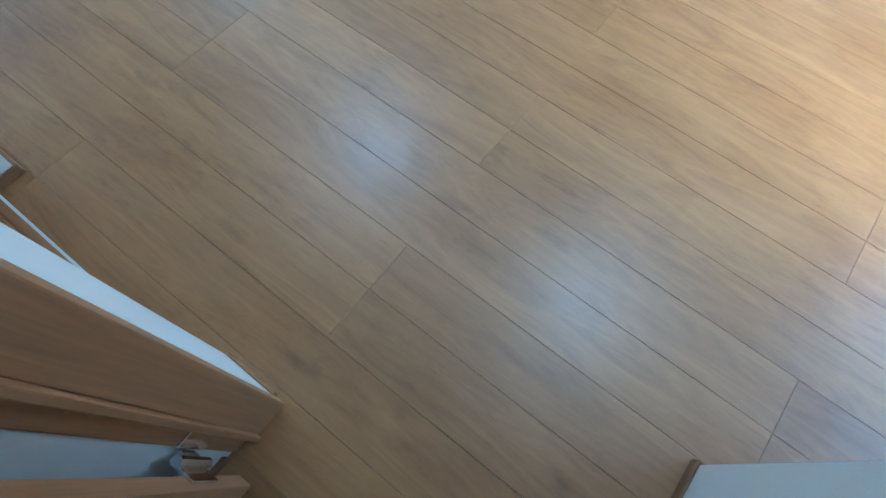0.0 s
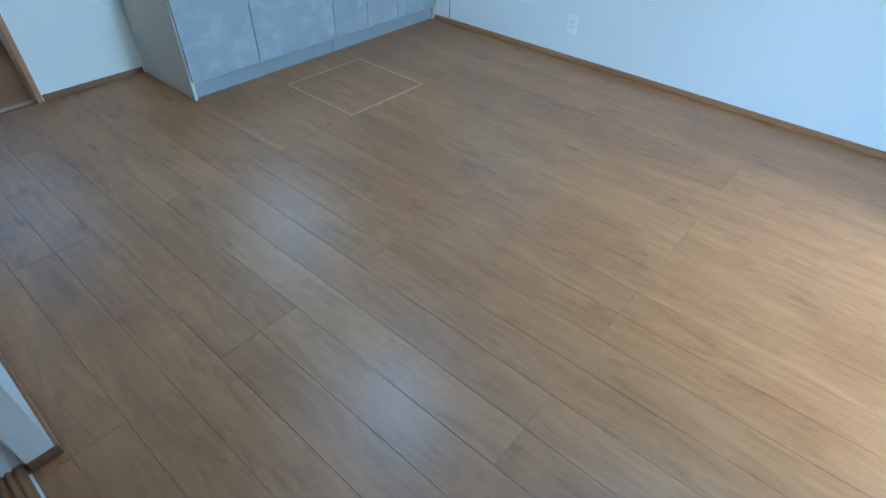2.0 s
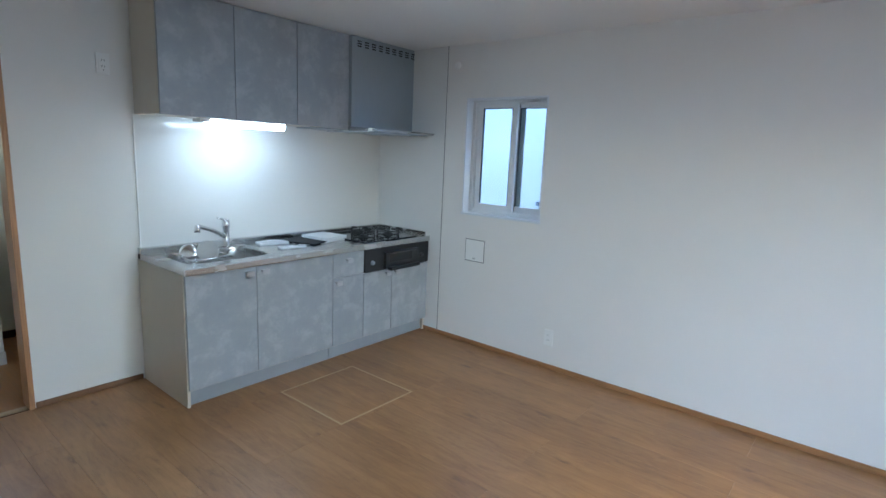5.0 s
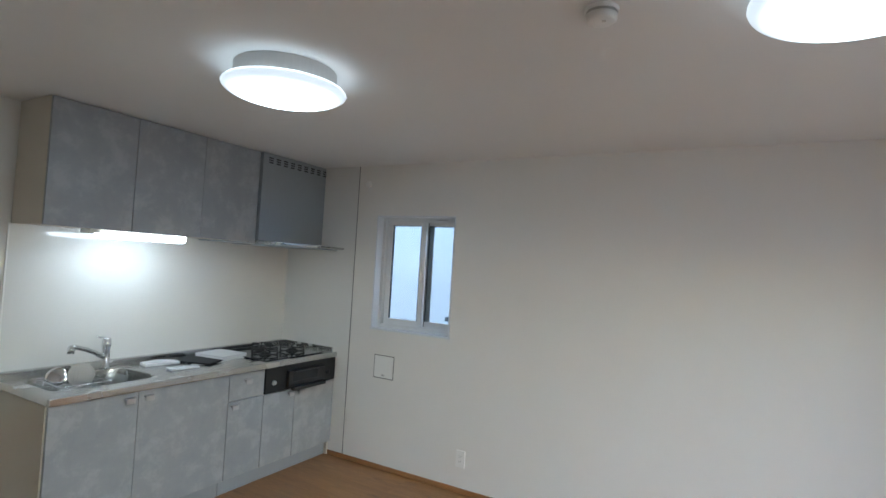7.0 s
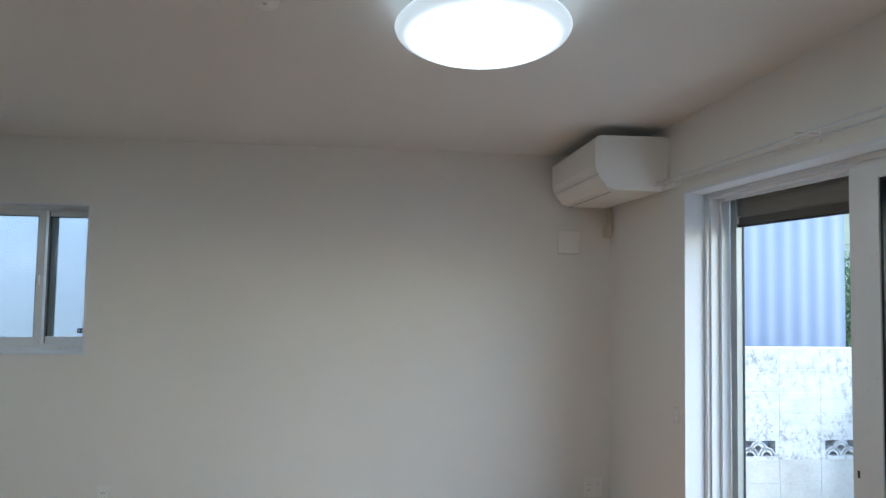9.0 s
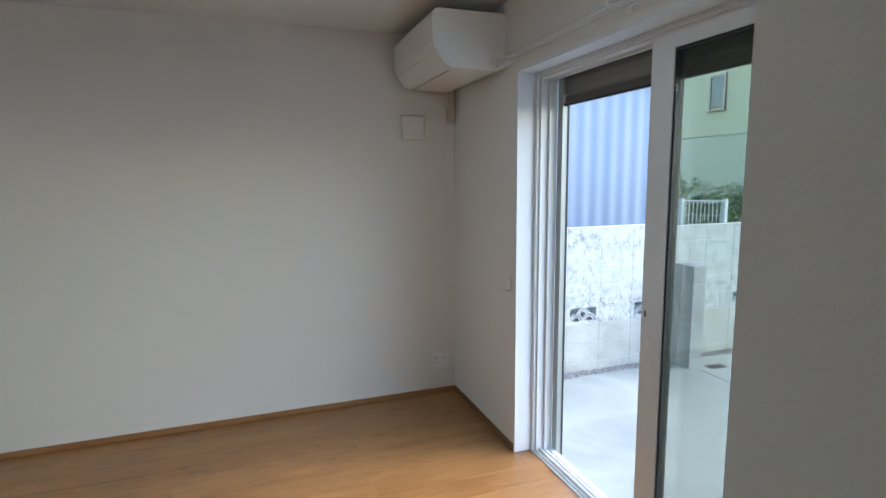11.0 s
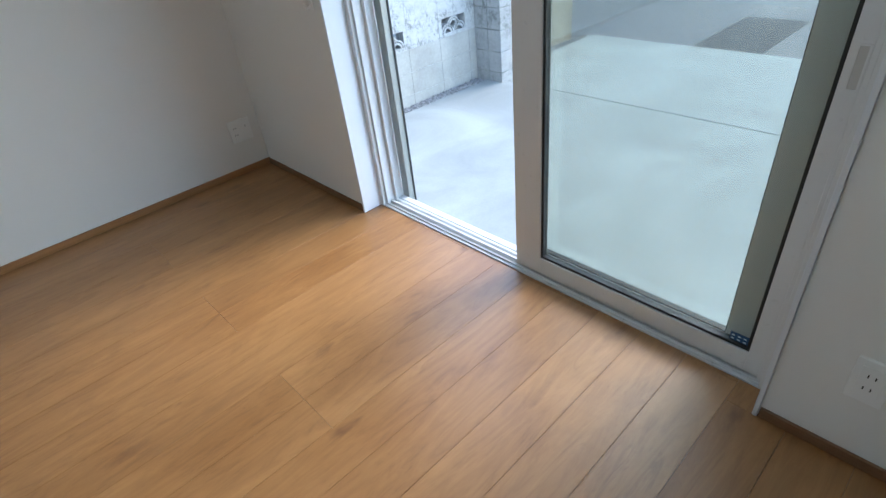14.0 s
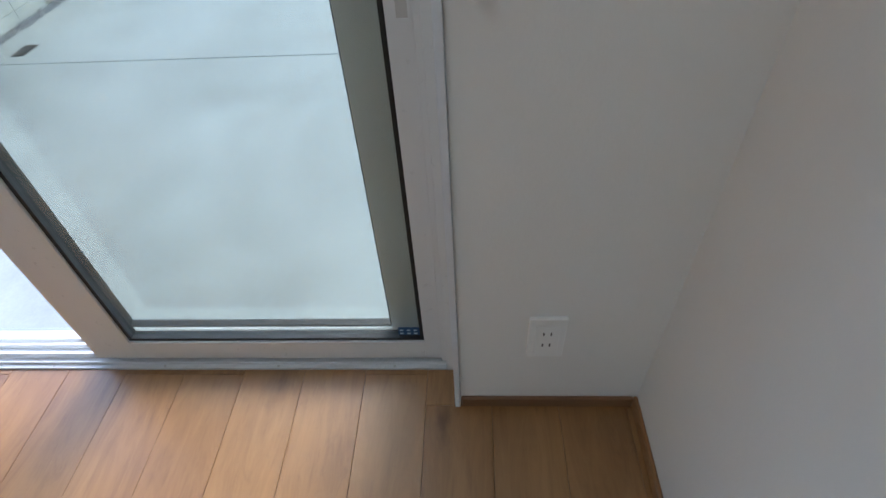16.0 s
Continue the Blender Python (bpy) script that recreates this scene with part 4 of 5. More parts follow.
    hang(sh, boxes("gasket", [(5.206, y0 + 0.045, 1.859, 5.226, y1 - 0.055, 1.8655), (5.230, y1 - 0.0885, -0.03, 5.238, y1 - 0.0855, 1.98)], GASKET, label="black rubber seal"))
    hang(sh, boxes("bottom_bar", [(5.205, y0 + 0.04, 1.866, 5.228, y1 - 0.05, 1.903)], ALU_DARK, bevel=0.003, seg=2))
    hang(sh, boxes("stopper", [(5.203, y1 - 0.10, 1.873, 5.230, y1 - 0.072, 1.913)], GREY_PLASTIC, bevel=0.003, seg=2))


garden_window()


def small_window():
    x0, x1, z0, z1 = WIN_X0, WIN_X1, WIN_Z0, WIN_Z1
    t = 0.012
    structure(boxes("window_lining", [(x0, -0.004, z0, x0 + t, 0.075, z1), (x1 - t, -0.004, z0, x1, 0.075, z1), (x0 + t, -0.004, z1 - t, x1 - t, 0.075, z1), (x0 - 0.006, -0.010, z0 - 0.004, x1 + 0.006, 0.075, z0 + t)], WHITE_BOARD, bevel=0.001), "white lining boards of the small window", "casing")
    w = structure(new("window_2"), "small white vinyl sliding window above the access panel", "window")
    w.location = ((x0 + x1) / 2, 0.1, z0)
    a, b, c, d = x0 + t, x1 - t, z0 + t, z1 - t
    bm = bmesh.new()
    for ya, yb, k in ((0.070, 0.082, 0.030), (0.082, 0.112, 0.038), (0.112, 0.117, 0.05), (0.117, 0.15, 0.040)):
        box_into(bm, a, ya, c, a + k, yb, d, 0.001)
        box_into(bm, b - k, ya, c, b, yb, d, 0.001)
        box_into(bm, a + k, ya, c, b - k, yb, c + k * 0.8, 0.001)
        box_into(bm, a + k, ya, d - k * 0.7, b - k, yb, d, 0.001)
    hang(w, part("window_frame", bm, VINYL))

    def sash(ya, yb, p, q, name, pane):
        r, e = 0.045, 0.05
        lo, hi = c + 0.028, d - 0.024
        s = boxes("sash", [(p, ya, lo, p + r, yb, hi), (q - r, ya, lo, q, yb, hi), (p + r, ya, lo, q - r, yb, lo + e), (p + r, ya, hi - 0.035, q - r, yb, hi)], VINYL, bevel=0.001)
        hang(w, s)
        g = 0.006
        gk = boxes("gasket", [(p + r, ya + 0.004, lo + e, p + r + g, yb - 0.004, hi - 0.035), (q - r - g, ya + 0.004, lo + e, q - r, yb - 0.004, hi - 0.035), (p + r + g, ya + 0.004, hi - 0.035 - g, q - r - g, yb - 0.004, hi - 0.035)], GASKET, label="black rubber gasket")
        gk.parent = s
        ym = (ya + yb) / 2
        pn = boxes("pane", [(p + r + 0.001, ym - 0.002, lo + e + 0.001, q - r - 0.001, ym + 0.002, hi - 0.036)], pane)
        pn.visible_shadow = False
        pn.parent = s
        return s

    s1 = sash(0.084, 0.108, a + 0.045, 1.402, "left", FROSTED)
    s2 = sash(0.118, 0.140, 1.356, b - 0.012, "right", FROSTED)
    bm = bmesh.new()
    box_into(bm, 1.366, 0.070, 1.50, 1.383, 0.084, 1.56, 0.004, 2)
    part("crescent_lock", bm, WHITE_PLASTIC, s1)
    hang(w, boxes("outer_stile", [(1.402, 0.1435, c + 0.03, 1.440, 0.149, d - 0.03)], ALU_GUIDE, label="dark grey outer stile"))
    boxes("guide", [(1.402, 0.112, c + 0.04, 1.408, 0.116, d - 0.03)], SEAM, s1)
    boxes("limiter", [(1.50, 0.070, d - 0.020, 1.60, 0.0815, d - 0.012)], GREY_PLASTIC, s1, "small grey stop on the head")
    st = thing("window_sticker", (1.612, 0.116, 1.215), "small navy sticker low on the small window pane", "sticker")
    hang(st, boxes("film", [(1.590, 0.1262, 1.198, 1.634, 0.1268, 1.228)], NAVY))
    hang(st, boxes("print", [(1.597, 0.1256, 1.206, 1.607, 0.1260, 1.220), (1.617, 0.1256, 1.206, 1.627, 0.1260, 1.220)], PALE_PRINT))


before = set(scene.collection.objects)
small_window()
for ob in set(scene.collection.objects) - before:
    if ob.parent is None:
        ob.location.y += N

# ---- doors to the west room, the closet and the passage ----
structure(boxes("door_casing", [(-0.125, -2.792, 0, 0.012, -2.764, 2.05), (-0.125, -3.53, 0, 0.012, -3.502, 2.05), (-0.125, -3.502, 2.022, 0.012, -2.792, 2.05)], CASING_WOOD, bevel=0.002), "brown wooden casing of the washroom doorway", "door casing")
structure(boxes("threshold", [(-0.065, -3.502, -0.012, -0.040, -2.792, 0.003)], wood("pale_threshold_strip", (0.52, 0.37, 0.22), 0.4, "y", 0.1)), "pale wooden threshold strip in the washroom doorway", "threshold")
structure(boxes("wall_washroom", [(-1.59, -4.2, 0, -1.47, -3.42, H), (-1.59, -2.40, 0, -1.47, -1.7, H), (-1.59, -3.42, 0, -1.47, -2.40, 1.30), (-1.59, -3.42, 1.95, -1.47, -2.40, H), (-1.59, -1.8, 0, -0.12, -1.68, H), (-1.59, -4.3, 0, -0.12, -4.2, H), (-1.59, -4.3, H, -0.15, -1.68, H + 0.12)], WASH_WALL), "beige papered walls of the washroom", "wall")
structure(boxes("floor_washroom", [(-1.47, -4.2, -0.1, -0.066, -1.8, 0.0)], wood("dark_washroom_floor", (0.38, 0.175, 0.06), 0.35, "x", 0.2)), "brown wood-look washroom floor", "floor")
structure(boxes("baseboard", [(-1.47, -4.2, 0, -1.46, -1.8, 0.058)], wood("dark_washroom_baseboard", (0.08, 0.04, 0.022), 0.5, "y", 0.2)), "dark brown washroom baseboard", "baseboard")
w3 = structure(new("window_3"), "white washroom window with greenery outside", "window")
w3.location = (-1.47, -2.9, 1.3)
hang(w3, boxes("window_frame", [(-1.53, -3.42, 1.30, -1.46, -3.37, 1.95), (-1.53, -2.45, 1.30, -1.46, -2.40, 1.95), (-1.53, -3.37, 1.30, -1.46, -2.45, 1.36), (-1.53, -3.37, 1.90, -1.46, -2.45, 1.95)], VINYL, bevel=0.002))
hang(w3, boxes("window_sill", [(-1.48, -3.43, 1.275, -1.43, -2.39, 1.30)], WHITE_BOARD, bevel=0.002))
pn = boxes("pane", [(-1.502, -3.37, 1.36, -1.498, -2.45, 1.90)], PANE_GREEN)
pn.visible_shadow = False
hang(w3, pn)
k = thing("washroom_cabinet", (-1.15, -3.1, 0), "cream washroom vanity cabinet on the brown floor", "cabinet")
hang(k, boxes("body", [(-1.458, -3.55, 0.09, -0.88, -2.72, 0.76)], CREAM, bevel=0.003, seg=2))
hang(k, boxes("base", [(-1.458, -3.54, 0.0, -0.865, -2.715, 0.09)], CREAM, bevel=0.002))
hang(k, boxes("basin_top", [(-1.458, -3.56, 0.76, -0.86, -2.70, 0.80)], WHITE_PLASTIC, bevel=0.01, seg=3))

structure(boxes("closet_threshold", [(2.10, -3.700, -0.012, 3.205, -3.686, 0.010), (2.10, -3.678, -0.012, 3.205, -3.666, 0.010), (2.10, -3.658, -0.012, 3.205, -3.636, 0.010), (2.10, -3.700, -0.012, 3.205, -3.636, 0.003)], BASE_WOOD, bevel=0.001), "grooved brown sill of the closet sliding doors", "threshold")
structure(boxes("trim", [(2.346, -3.6355, -0.012, 3.116, -3.629, 0.004)], WHITE_BOARD), "thin white edge strip along the closet sill", "trim")
cd = structure(new("door_2"), "brown wooden closet sliding door, closed", "door")
cd.location = (2.7, -3.72, 0)
hang(cd, boxes("door_panel", [(2.31, -3.745, 0.012, 3.11, -3.715, 2.02)], DOOR_WOOD, bevel=0.002))

# passage door frame with its rebate, hinge and the open leaf
structure(boxes("door_casing", [(3.262, -3.640, 0, 3.288, -3.558, 2.05), (3.205, -3.655, 0, 3.298, -3.6405, 2.05), (3.181, -3.697, 0, 3.275, -3.6555, 2.05)], CASING_WOOD, bevel=0.003, seg=2), "stepped brown wooden casing of the passage doorway", "door casing")
structure(boxes("door_casing", [(3.300, -3.697, 2.02, HALL_X1, -3.558, 2.05)], wood("brown_wood_head", (0.30, 0.165, 0.10), 0.42, "x", 0.16), bevel=0.002), "brown wooden head of the passage doorway", "door casing")
d1 = structure(new("door_1"), "light brown wooden passage door, open into the passage", "door")
d1.location = (3.30, -3.72, 0)
hang(d1, boxes("door_leaf", [(3.316, -4.43, 0.008, 3.351, -3.72, 2.01)], DOOR_WOOD, bevel=0.003, seg=2))
bm = bmesh.new()
box_into(bm, 3.270, -3.696, 0.19, 3.279, -3.664, 0.30, 0.001)
tube(bm, [(3.297, -3.708, 0.18), (3.297, -3.708, 0.31)], 0.010, 12)
box_into(bm, 3.297, -3.719, 0.19, 3.338, -3.713, 0.30, 0.001)
box_into(bm, 3.276, -3.712, 0.215, 3.299, -3.700, 0.275, 0.001)
hang(d1, part("hinge", bm, CHROME))
# ---- outside ----
GZ, RZ = -0.45, -0.50
structure(boxes("foundation", [(-1.6, -5.6, -0.75, 5.19, 0.16, -0.141)], FOUNDATION), "grey concrete foundation under the house", "foundation")
structure(boxes("facade", [(5.1905, -5.6, -0.14, 5.21, -2.79, 2.6), (5.1905, -0.90, -0.14, 5.21, 0.17, 2.6), (5.1905, -2.79, 2.32, 5.21, -0.90, 2.6), (5.201, OPEN_Y0, -0.15, 5.21, OPEN_Y1, -0.062)], SIDING_PALE), "pale outer siding of the house", "facade")
structure(boxes("ground", [(-80, -80, -1.2, 160, 160, RZ - 0.02)], EARTH), "bare earth and grass ground", "ground")
structure(boxes("road", [(9.60, -60, -1.0, 15.2, 70, RZ)], ASPHALT), "worn grey asphalt road past the driveway", "road")
structure(boxes("road", [(15.2, -2.0, -1.0, 60, 4.6, RZ - 0.003)], ASPHALT), "worn grey asphalt side road", "road")
structure(boxes("road_patch", [(9.80, -1.05, RZ, 11.3, -0.35, RZ + 0.004)], mottled("dark_fresh_asphalt", (0.045, 0.047, 0.05), 0.75, 0.2, 20, 0.6, 90), bevel=0.001), "dark fresh patch in the asphalt", "road patch")
structure(boxes("driveway", [(5.215, -9, -0.9, 7.875, 0.82, GZ), (7.885, -9, -0.9, 9.70, 0.82, GZ - 0.001)], SLAB, bevel=0.003), "smooth new concrete driveway slabs with a joint", "driveway")
structure(boxes("driveway_joint", [(7.875, -9, -0.9, 7.885, 0.82, GZ - 0.012)], GROOVE), "dark joint between the driveway slabs", "joint")
structure(boxes("driveway_edge", [(9.701, -9, -0.9, 9.76, 0.82, RZ + 0.006)], GASKET), "dark edge strip at the driveway's foot", "edge")
d = thing("drain_cover", (8.09, 0.57, GZ), "small dark drain grate in the driveway", "drain grate")
hang(d, boxes("grate", [(8.01, 0.50, GZ, 8.20, 0.60, GZ + 0.005)], BLACK_IRON, bevel=0.002))


def gravel():
    rnd = random.Random(4)
    bm = bmesh.new()
    for i in range(2600):
        x, y = rnd.uniform(5.3, 9.6), rnd.uniform(0.79, 0.925)
        if 7.76 < x < 7.98 or (y < 0.822 and rnd.random() < 0.75):
            continue
        r = rnd.uniform(0.006, 0.013)
        z = GZ - 0.006 + rnd.uniform(0, 0.012)
        top = bm.verts.new((x + rnd.uniform(-.3, .3) * r, y + rnd.uniform(-.3, .3) * r, z + r))
        ring = [bm.verts.new((x + r * rnd.uniform(0.7, 1.2) * math.cos(a), y + r * rnd.uniform(0.7, 1.2) * math.sin(a), z)) for a in (0, 1.3, 2.5, 3.8, 5.0)]
        for j in range(5):
            bm.faces.new((top, ring[j], ring[(j + 1) % 5]))
    g = leaves("loose_gravel_stones", (0.134, 0.130, 0.126), (0.386, 0.378, 0.370))
    tagged(part("gravel", bm, g), "loose grey gravel strip along the block wall", "gravel", kind="stuff")
    structure(boxes("gravel_bed", [(5.215, 0.8205, -0.9, 9.60, 0.932, GZ - 0.008)], GRAVEL), "grey gravel bed along the block wall", "gravel bed")


gravel()


def fan_block_mesh():
    """An openwork block: a frame round overlapping fan arches, lying in the xz plane, 0.385 wide."""
    bm = bmesh.new()
    w, h, dp = 0.3835, 0.190, 0.10
    bx, bz = 0.038, 0.028
    for c in ((0, 0, 0, w, dp, bz), (0, 0, h - bz, w, dp, h), (0, 0, bz, bx, dp, h - bz), (w - bx, 0, bz, w, dp, h - bz)):
        box_into(bm, *c)
    iw, ih = w - 2 * bx, h - 2 * bz

    def arch(cx, cz, r, t=0.014):
        pts = []
        for i in range(13):
            a = math.pi * i / 12
            pts.append((cx + r * math.cos(a), cz + r * math.sin(a)))
        for p, q in zip(pts, pts[1:]):
            if min(p[0], q[0]) < bx - 0.012 or max(p[0], q[0]) > w - bx + 0.012:
                continue
            d = Vector((q[0] - p[0], q[1] - p[1])).normalized()
            nx, nz = -d.y * t / 2, d.x * t / 2
            prism(bm, [(p[0] + nx, p[1] + nz), (q[0] + nx, q[1] + nz), (q[0] - nx, q[1] - nz), (p[0] - nx, p[1] - nz)], "y", 0.004, dp - 0.004)
    for i in range(2):
        arch(bx + iw * (0.25 + 0.5 * i), bz, iw * 0.235)
        arch(bx + iw * (0.25 + 0.5 * i), bz, iw * 0.15, 0.02)
    arch(w / 2, bz + ih * 0.40, iw * 0.235)
    arch(w / 2, bz + ih * 0.46, iw * 0.14, 0.02)
    return finish("fan_block", bm, BLOCK)


def block_mesh(w, h, dp, material, name="block"):
    bm = bmesh.new()
    box_into(bm, 0, 0, 0, w, dp, h, 0.0025)
    return finish(name, bm, material)


PIECES = []


def lay_wall(top_parent, x0, x1, lat_x, y, rows, bottom, tan_from=None):
    """Courses of blocks along x with openwork blocks in one course."""
    pitch, bw, dp = 0.3855, 0.3835, 0.10
    fan = fan_block_mesh()
    meshes = {}

    def block(x, z, w, h, mat, proud=0.0):
        key = (round(w, 3), round(h, 3), mat.name)
        if key not in meshes:
            meshes[key] = block_mesh(w, h, dp, mat)
        ob = new("block", meshes[key])
        ob.location = (x, y - proud, z)
        PIECES.append((ob, top_parent))

    for r, (z0, z1, mat, proud) in enumerate(rows):
        shift = 0.0
        x = lat_x - 12 * pitch + shift
        i = 0
        while x < x1:
            a, b = max(x, x0), min(x + bw, x1)
            if b - a > 0.03:
                is_fan = proud == "fan" and i % 2 == 0 and abs((b - a) - bw) < 0.002
                if is_fan:
                    ob = new("openwork_block", fan)
                    ob.location = (x, y, z0)
                    PIECES.append((ob, top_parent))
                else:
                    m = mat
                    if tan_from and a > tan_from:
                        m = BLOCK_TAN
                    block(a, z0, b - a, z1 - z0, m, 0 if proud == "fan" else proud)
            x += pitch
            i += 1


wall_a = thing("block_wall", (6.6, 0.93, GZ), "white painted concrete block wall with openwork blocks, stained", "block wall")
rows = [(0.045, 0.236, BLOCK, "fan"), (0.240, 0.431, BLOCK, 0), (0.435, 0.626, BLOCK, 0), (0.630, 0.821, BLOCK, 0), (0.825, 1.008, BLOCK, 0), (-0.155, 0.0425, BLOCK_LOWER, 0.001), (-0.355, -0.158, BLOCK_LOWER, 0.001), (-0.60, -0.358, BLOCK_LOWER, 0.002)]
lay_wall(wall_a, 4.0, 7.860, 6.550, 0.93, rows, GZ)
wall_b = thing("block_wall", (8.5, 0.93, GZ), "white painted concrete block wall with a bare tan end by the road", "block wall")
rows_b = [(z0, z1 - (0.03 if z1 > 0.9 else 0), m, p) for z0, z1, m, p in rows]
lay_wall(wall_b, 7.862, 9.44, 7.895, 0.93, rows_b, GZ, 9.04)
for wl, a, b in ((wall_a, 4.0, 7.799), (wall_b, 7.801, 9.43)):
    hang(wl, boxes("mortar_core", [(a, 0.9325, -0.60, b, 1.022, 0.045), (a, 0.9325, 0.2345, b, 1.022, 0.968)], BLOCK))
pier = thing("block_pier", (7.875, 0.76, GZ), "weathered white painted block pier with stained joints against the block wall", "pier")
hang(pier, boxes("pier_core", [(7.802, 0.607, -0.60, 7.948, 0.929, 0.600)], BLOCK_GREY))
for z0, z1 in ((-0.60, -0.36), (-0.352, -0.165), (-0.157, 0.036), (0.044, 0.232), (0.240, 0.428), (0.436, 0.606)):
    for y0, y1 in ((0.600, 0.760), (0.767, 0.929)):
        bm = bmesh.new()
        box_into(bm, 7.795, y0, z0, 7.955, y1, z1, 0.006, 2)
        hang(pier, part("block", bm, BLOCK_PIER))


def corrugated(x0, x1, y, z0, z1):
    bm = bmesh.new()
    n = int((x1 - x0) / 0.02)
    bot, top = [], []
    for i in range(n + 1):
        x = x0 + (x1 - x0) * i / n
        d = 0.0055 * math.sin(x * math.tau / 0.19) + 0.002 * math.sin(x * math.tau / 0.57)
        bot.append(bm.verts.new((x, y + d, z0)))
        top.append(bm.verts.new((x, y + d, z1)))
    for i in range(n):
        bm.faces.new((bot[i], bot[i + 1], top[i + 1], top[i]))
    return bm


shed = thing("corrugated_shed", (6.5, 3, RZ), "pale blue corrugated metal shed behind the block wall", "shed")
hang(shed, part("front_wall", corrugated(3.0, 8.45, 1.9, -0.52, 2.62), BLUE_SHEET))
hang(shed, boxes("side_wall", [(8.42, 1.93, -0.52, 8.45, 7, 2.62), (3.0, 1.93, -0.52, 3.03, 7, 2.62), (3.0, 6.97, -0.52, 8.45, 7.0, 2.62)], BLUE_SHEET))
hang(shed, boxes("roof", [(2.85, 1.78, 2.625, 8.58, 7.15, 2.70)], MESH_WHITE, bevel=0.01))

nb = thing("neighbour_house", (0.5, 3, RZ), "pale neighbour house wall behind the small window", "house")
hang(nb, boxes("wall", [(-6.0, 2.0, -0.52, 2.9, 6, 3.4)], SIDING_PALE))
hang(nb, boxes("roof", [(-6.2, 1.9, 3.405, 3.0, 6.2, 3.5)], ROOF, bevel=0.01))


def cream_house():
    k = thing("cream_house", (20, 14, RZ), "two-storey cream and sage house across the road", "house")
    hang(k, boxes("lower_wall", [(17.0, 6.9, -0.52, 26.0, 24.0, 2.66)], SAGE_WALL))
    bm = bmesh.new()
    for i in range(15):
        box_into(bm, 16.994, 6.9, -0.45 + i * 0.2, 17.0, 24.0, -0.27 + i * 0.2, 0.003)
        box_into(bm, 17.0, 6.892, -0.45 + i * 0.2, 26.0, 6.9, -0.27 + i * 0.2, 0.003)
    hang(k, part("siding", bm, SAGE_WALL))
    hang(k, boxes("upper_wall", [(16.97, 6.87, 2.67, 26.0, 24.0, 8.0)], CREAM_WALL))
    hang(k, boxes("roof", [(16.4, 6.3, 8.0, 26.6, 24.6, 8.35)], ROOF, bevel=0.03))
    pane_mat = mottled("dark_reflecting_pane", (0.10, 0.12, 0.13), 0.1, 0.1, 1)
    for y, z0, w, h in ((8.85, 3.5, 0.48, 0.9), (14.2, 3.9, 0.75, 1.6)):
        y1, z1 = y + w, z0 + h
        hang(k, boxes("window", [(16.93, y, z0, 16.965, y1, z1)], pane_mat))
        hang(k, boxes("window_frame", [(16.90, y - 0.06, z0 - 0.06, 16.97, y, z1 + 0.06), (16.90, y1, z0 - 0.06, 16.97, y1 + 0.06, z1 + 0.06), (16.90, y, z1, 16.97, y1, z1 + 0.06), (16.86, y - 0.1, z0 - 0.1, 16.97, y1 + 0.1, z0 - 0.06)], ALU_GREY))


cream_house()


def bush(x, y, z, rx, ry, rz, count, seed, leaf=0.036):
    k = thing("shrub", (x, y, z), "dark green leafy shrub beyond the block wall", "shrub", "shrubs across the road")
    rnd = random.Random(seed)
    bm = bmesh.new()
    lumps = [(rnd.uniform(-.75, .75) * rx, rnd.uniform(-.75, .75) * ry, rz * rnd.uniform(0.25, 1.1), rnd.uniform(0.2, 0.42)) for _ in range(17)]
    for i in range(count):
        lx, ly, lz, lr = rnd.choice(lumps)
        v = Vector((rnd.gauss(0, 1), rnd.gauss(0, 1), rnd.gauss(0, 1))).normalized() * rnd.uniform(0.72, 1.08)
        c = Vector((lx + v.x * lr * rx, ly + v.y * lr * ry, max(0.05, lz + v.z * lr * rz * 0.8)))
        q = Euler((rnd.uniform(0, 6.3), rnd.uniform(0, 6.3), rnd.uniform(0, 6.3))).to_matrix()
        s = leaf * rnd.uniform(0.6, 1.4)
        pts = [c + q @ Vector(p) * s for p in ((-1, 0, 0), (0, -0.45, 0.1), (1, 0, 0), (0, 0.45, 0.1))]
        bm.faces.new([bm.verts.new(p) for p in pts])
    part("crown", bm, LEAF, k)
    bm = bmesh.new()
    for i in range(5):
        a = rnd.uniform(0, 6.3)
        tube(bm, [(0, 0, 0), (math.cos(a) * rx * .2, math.sin(a) * ry * .2, rz * .5), (math.cos(a) * rx * .5, math.sin(a) * ry * .5, rz)], 0.03, 6)
    part("stems", bm, BARK, k)


bush(12.3, 6.3, -0.5, 1.2, 1.1, 2.1, 11000, 1)
bush(14.0, 5.9, -0.5, 1.1, 1.0, 1.5, 9000, 2)
bush(18.6, 5.3, -0.5, 1.1, 0.9, 1.2, 6000, 5)


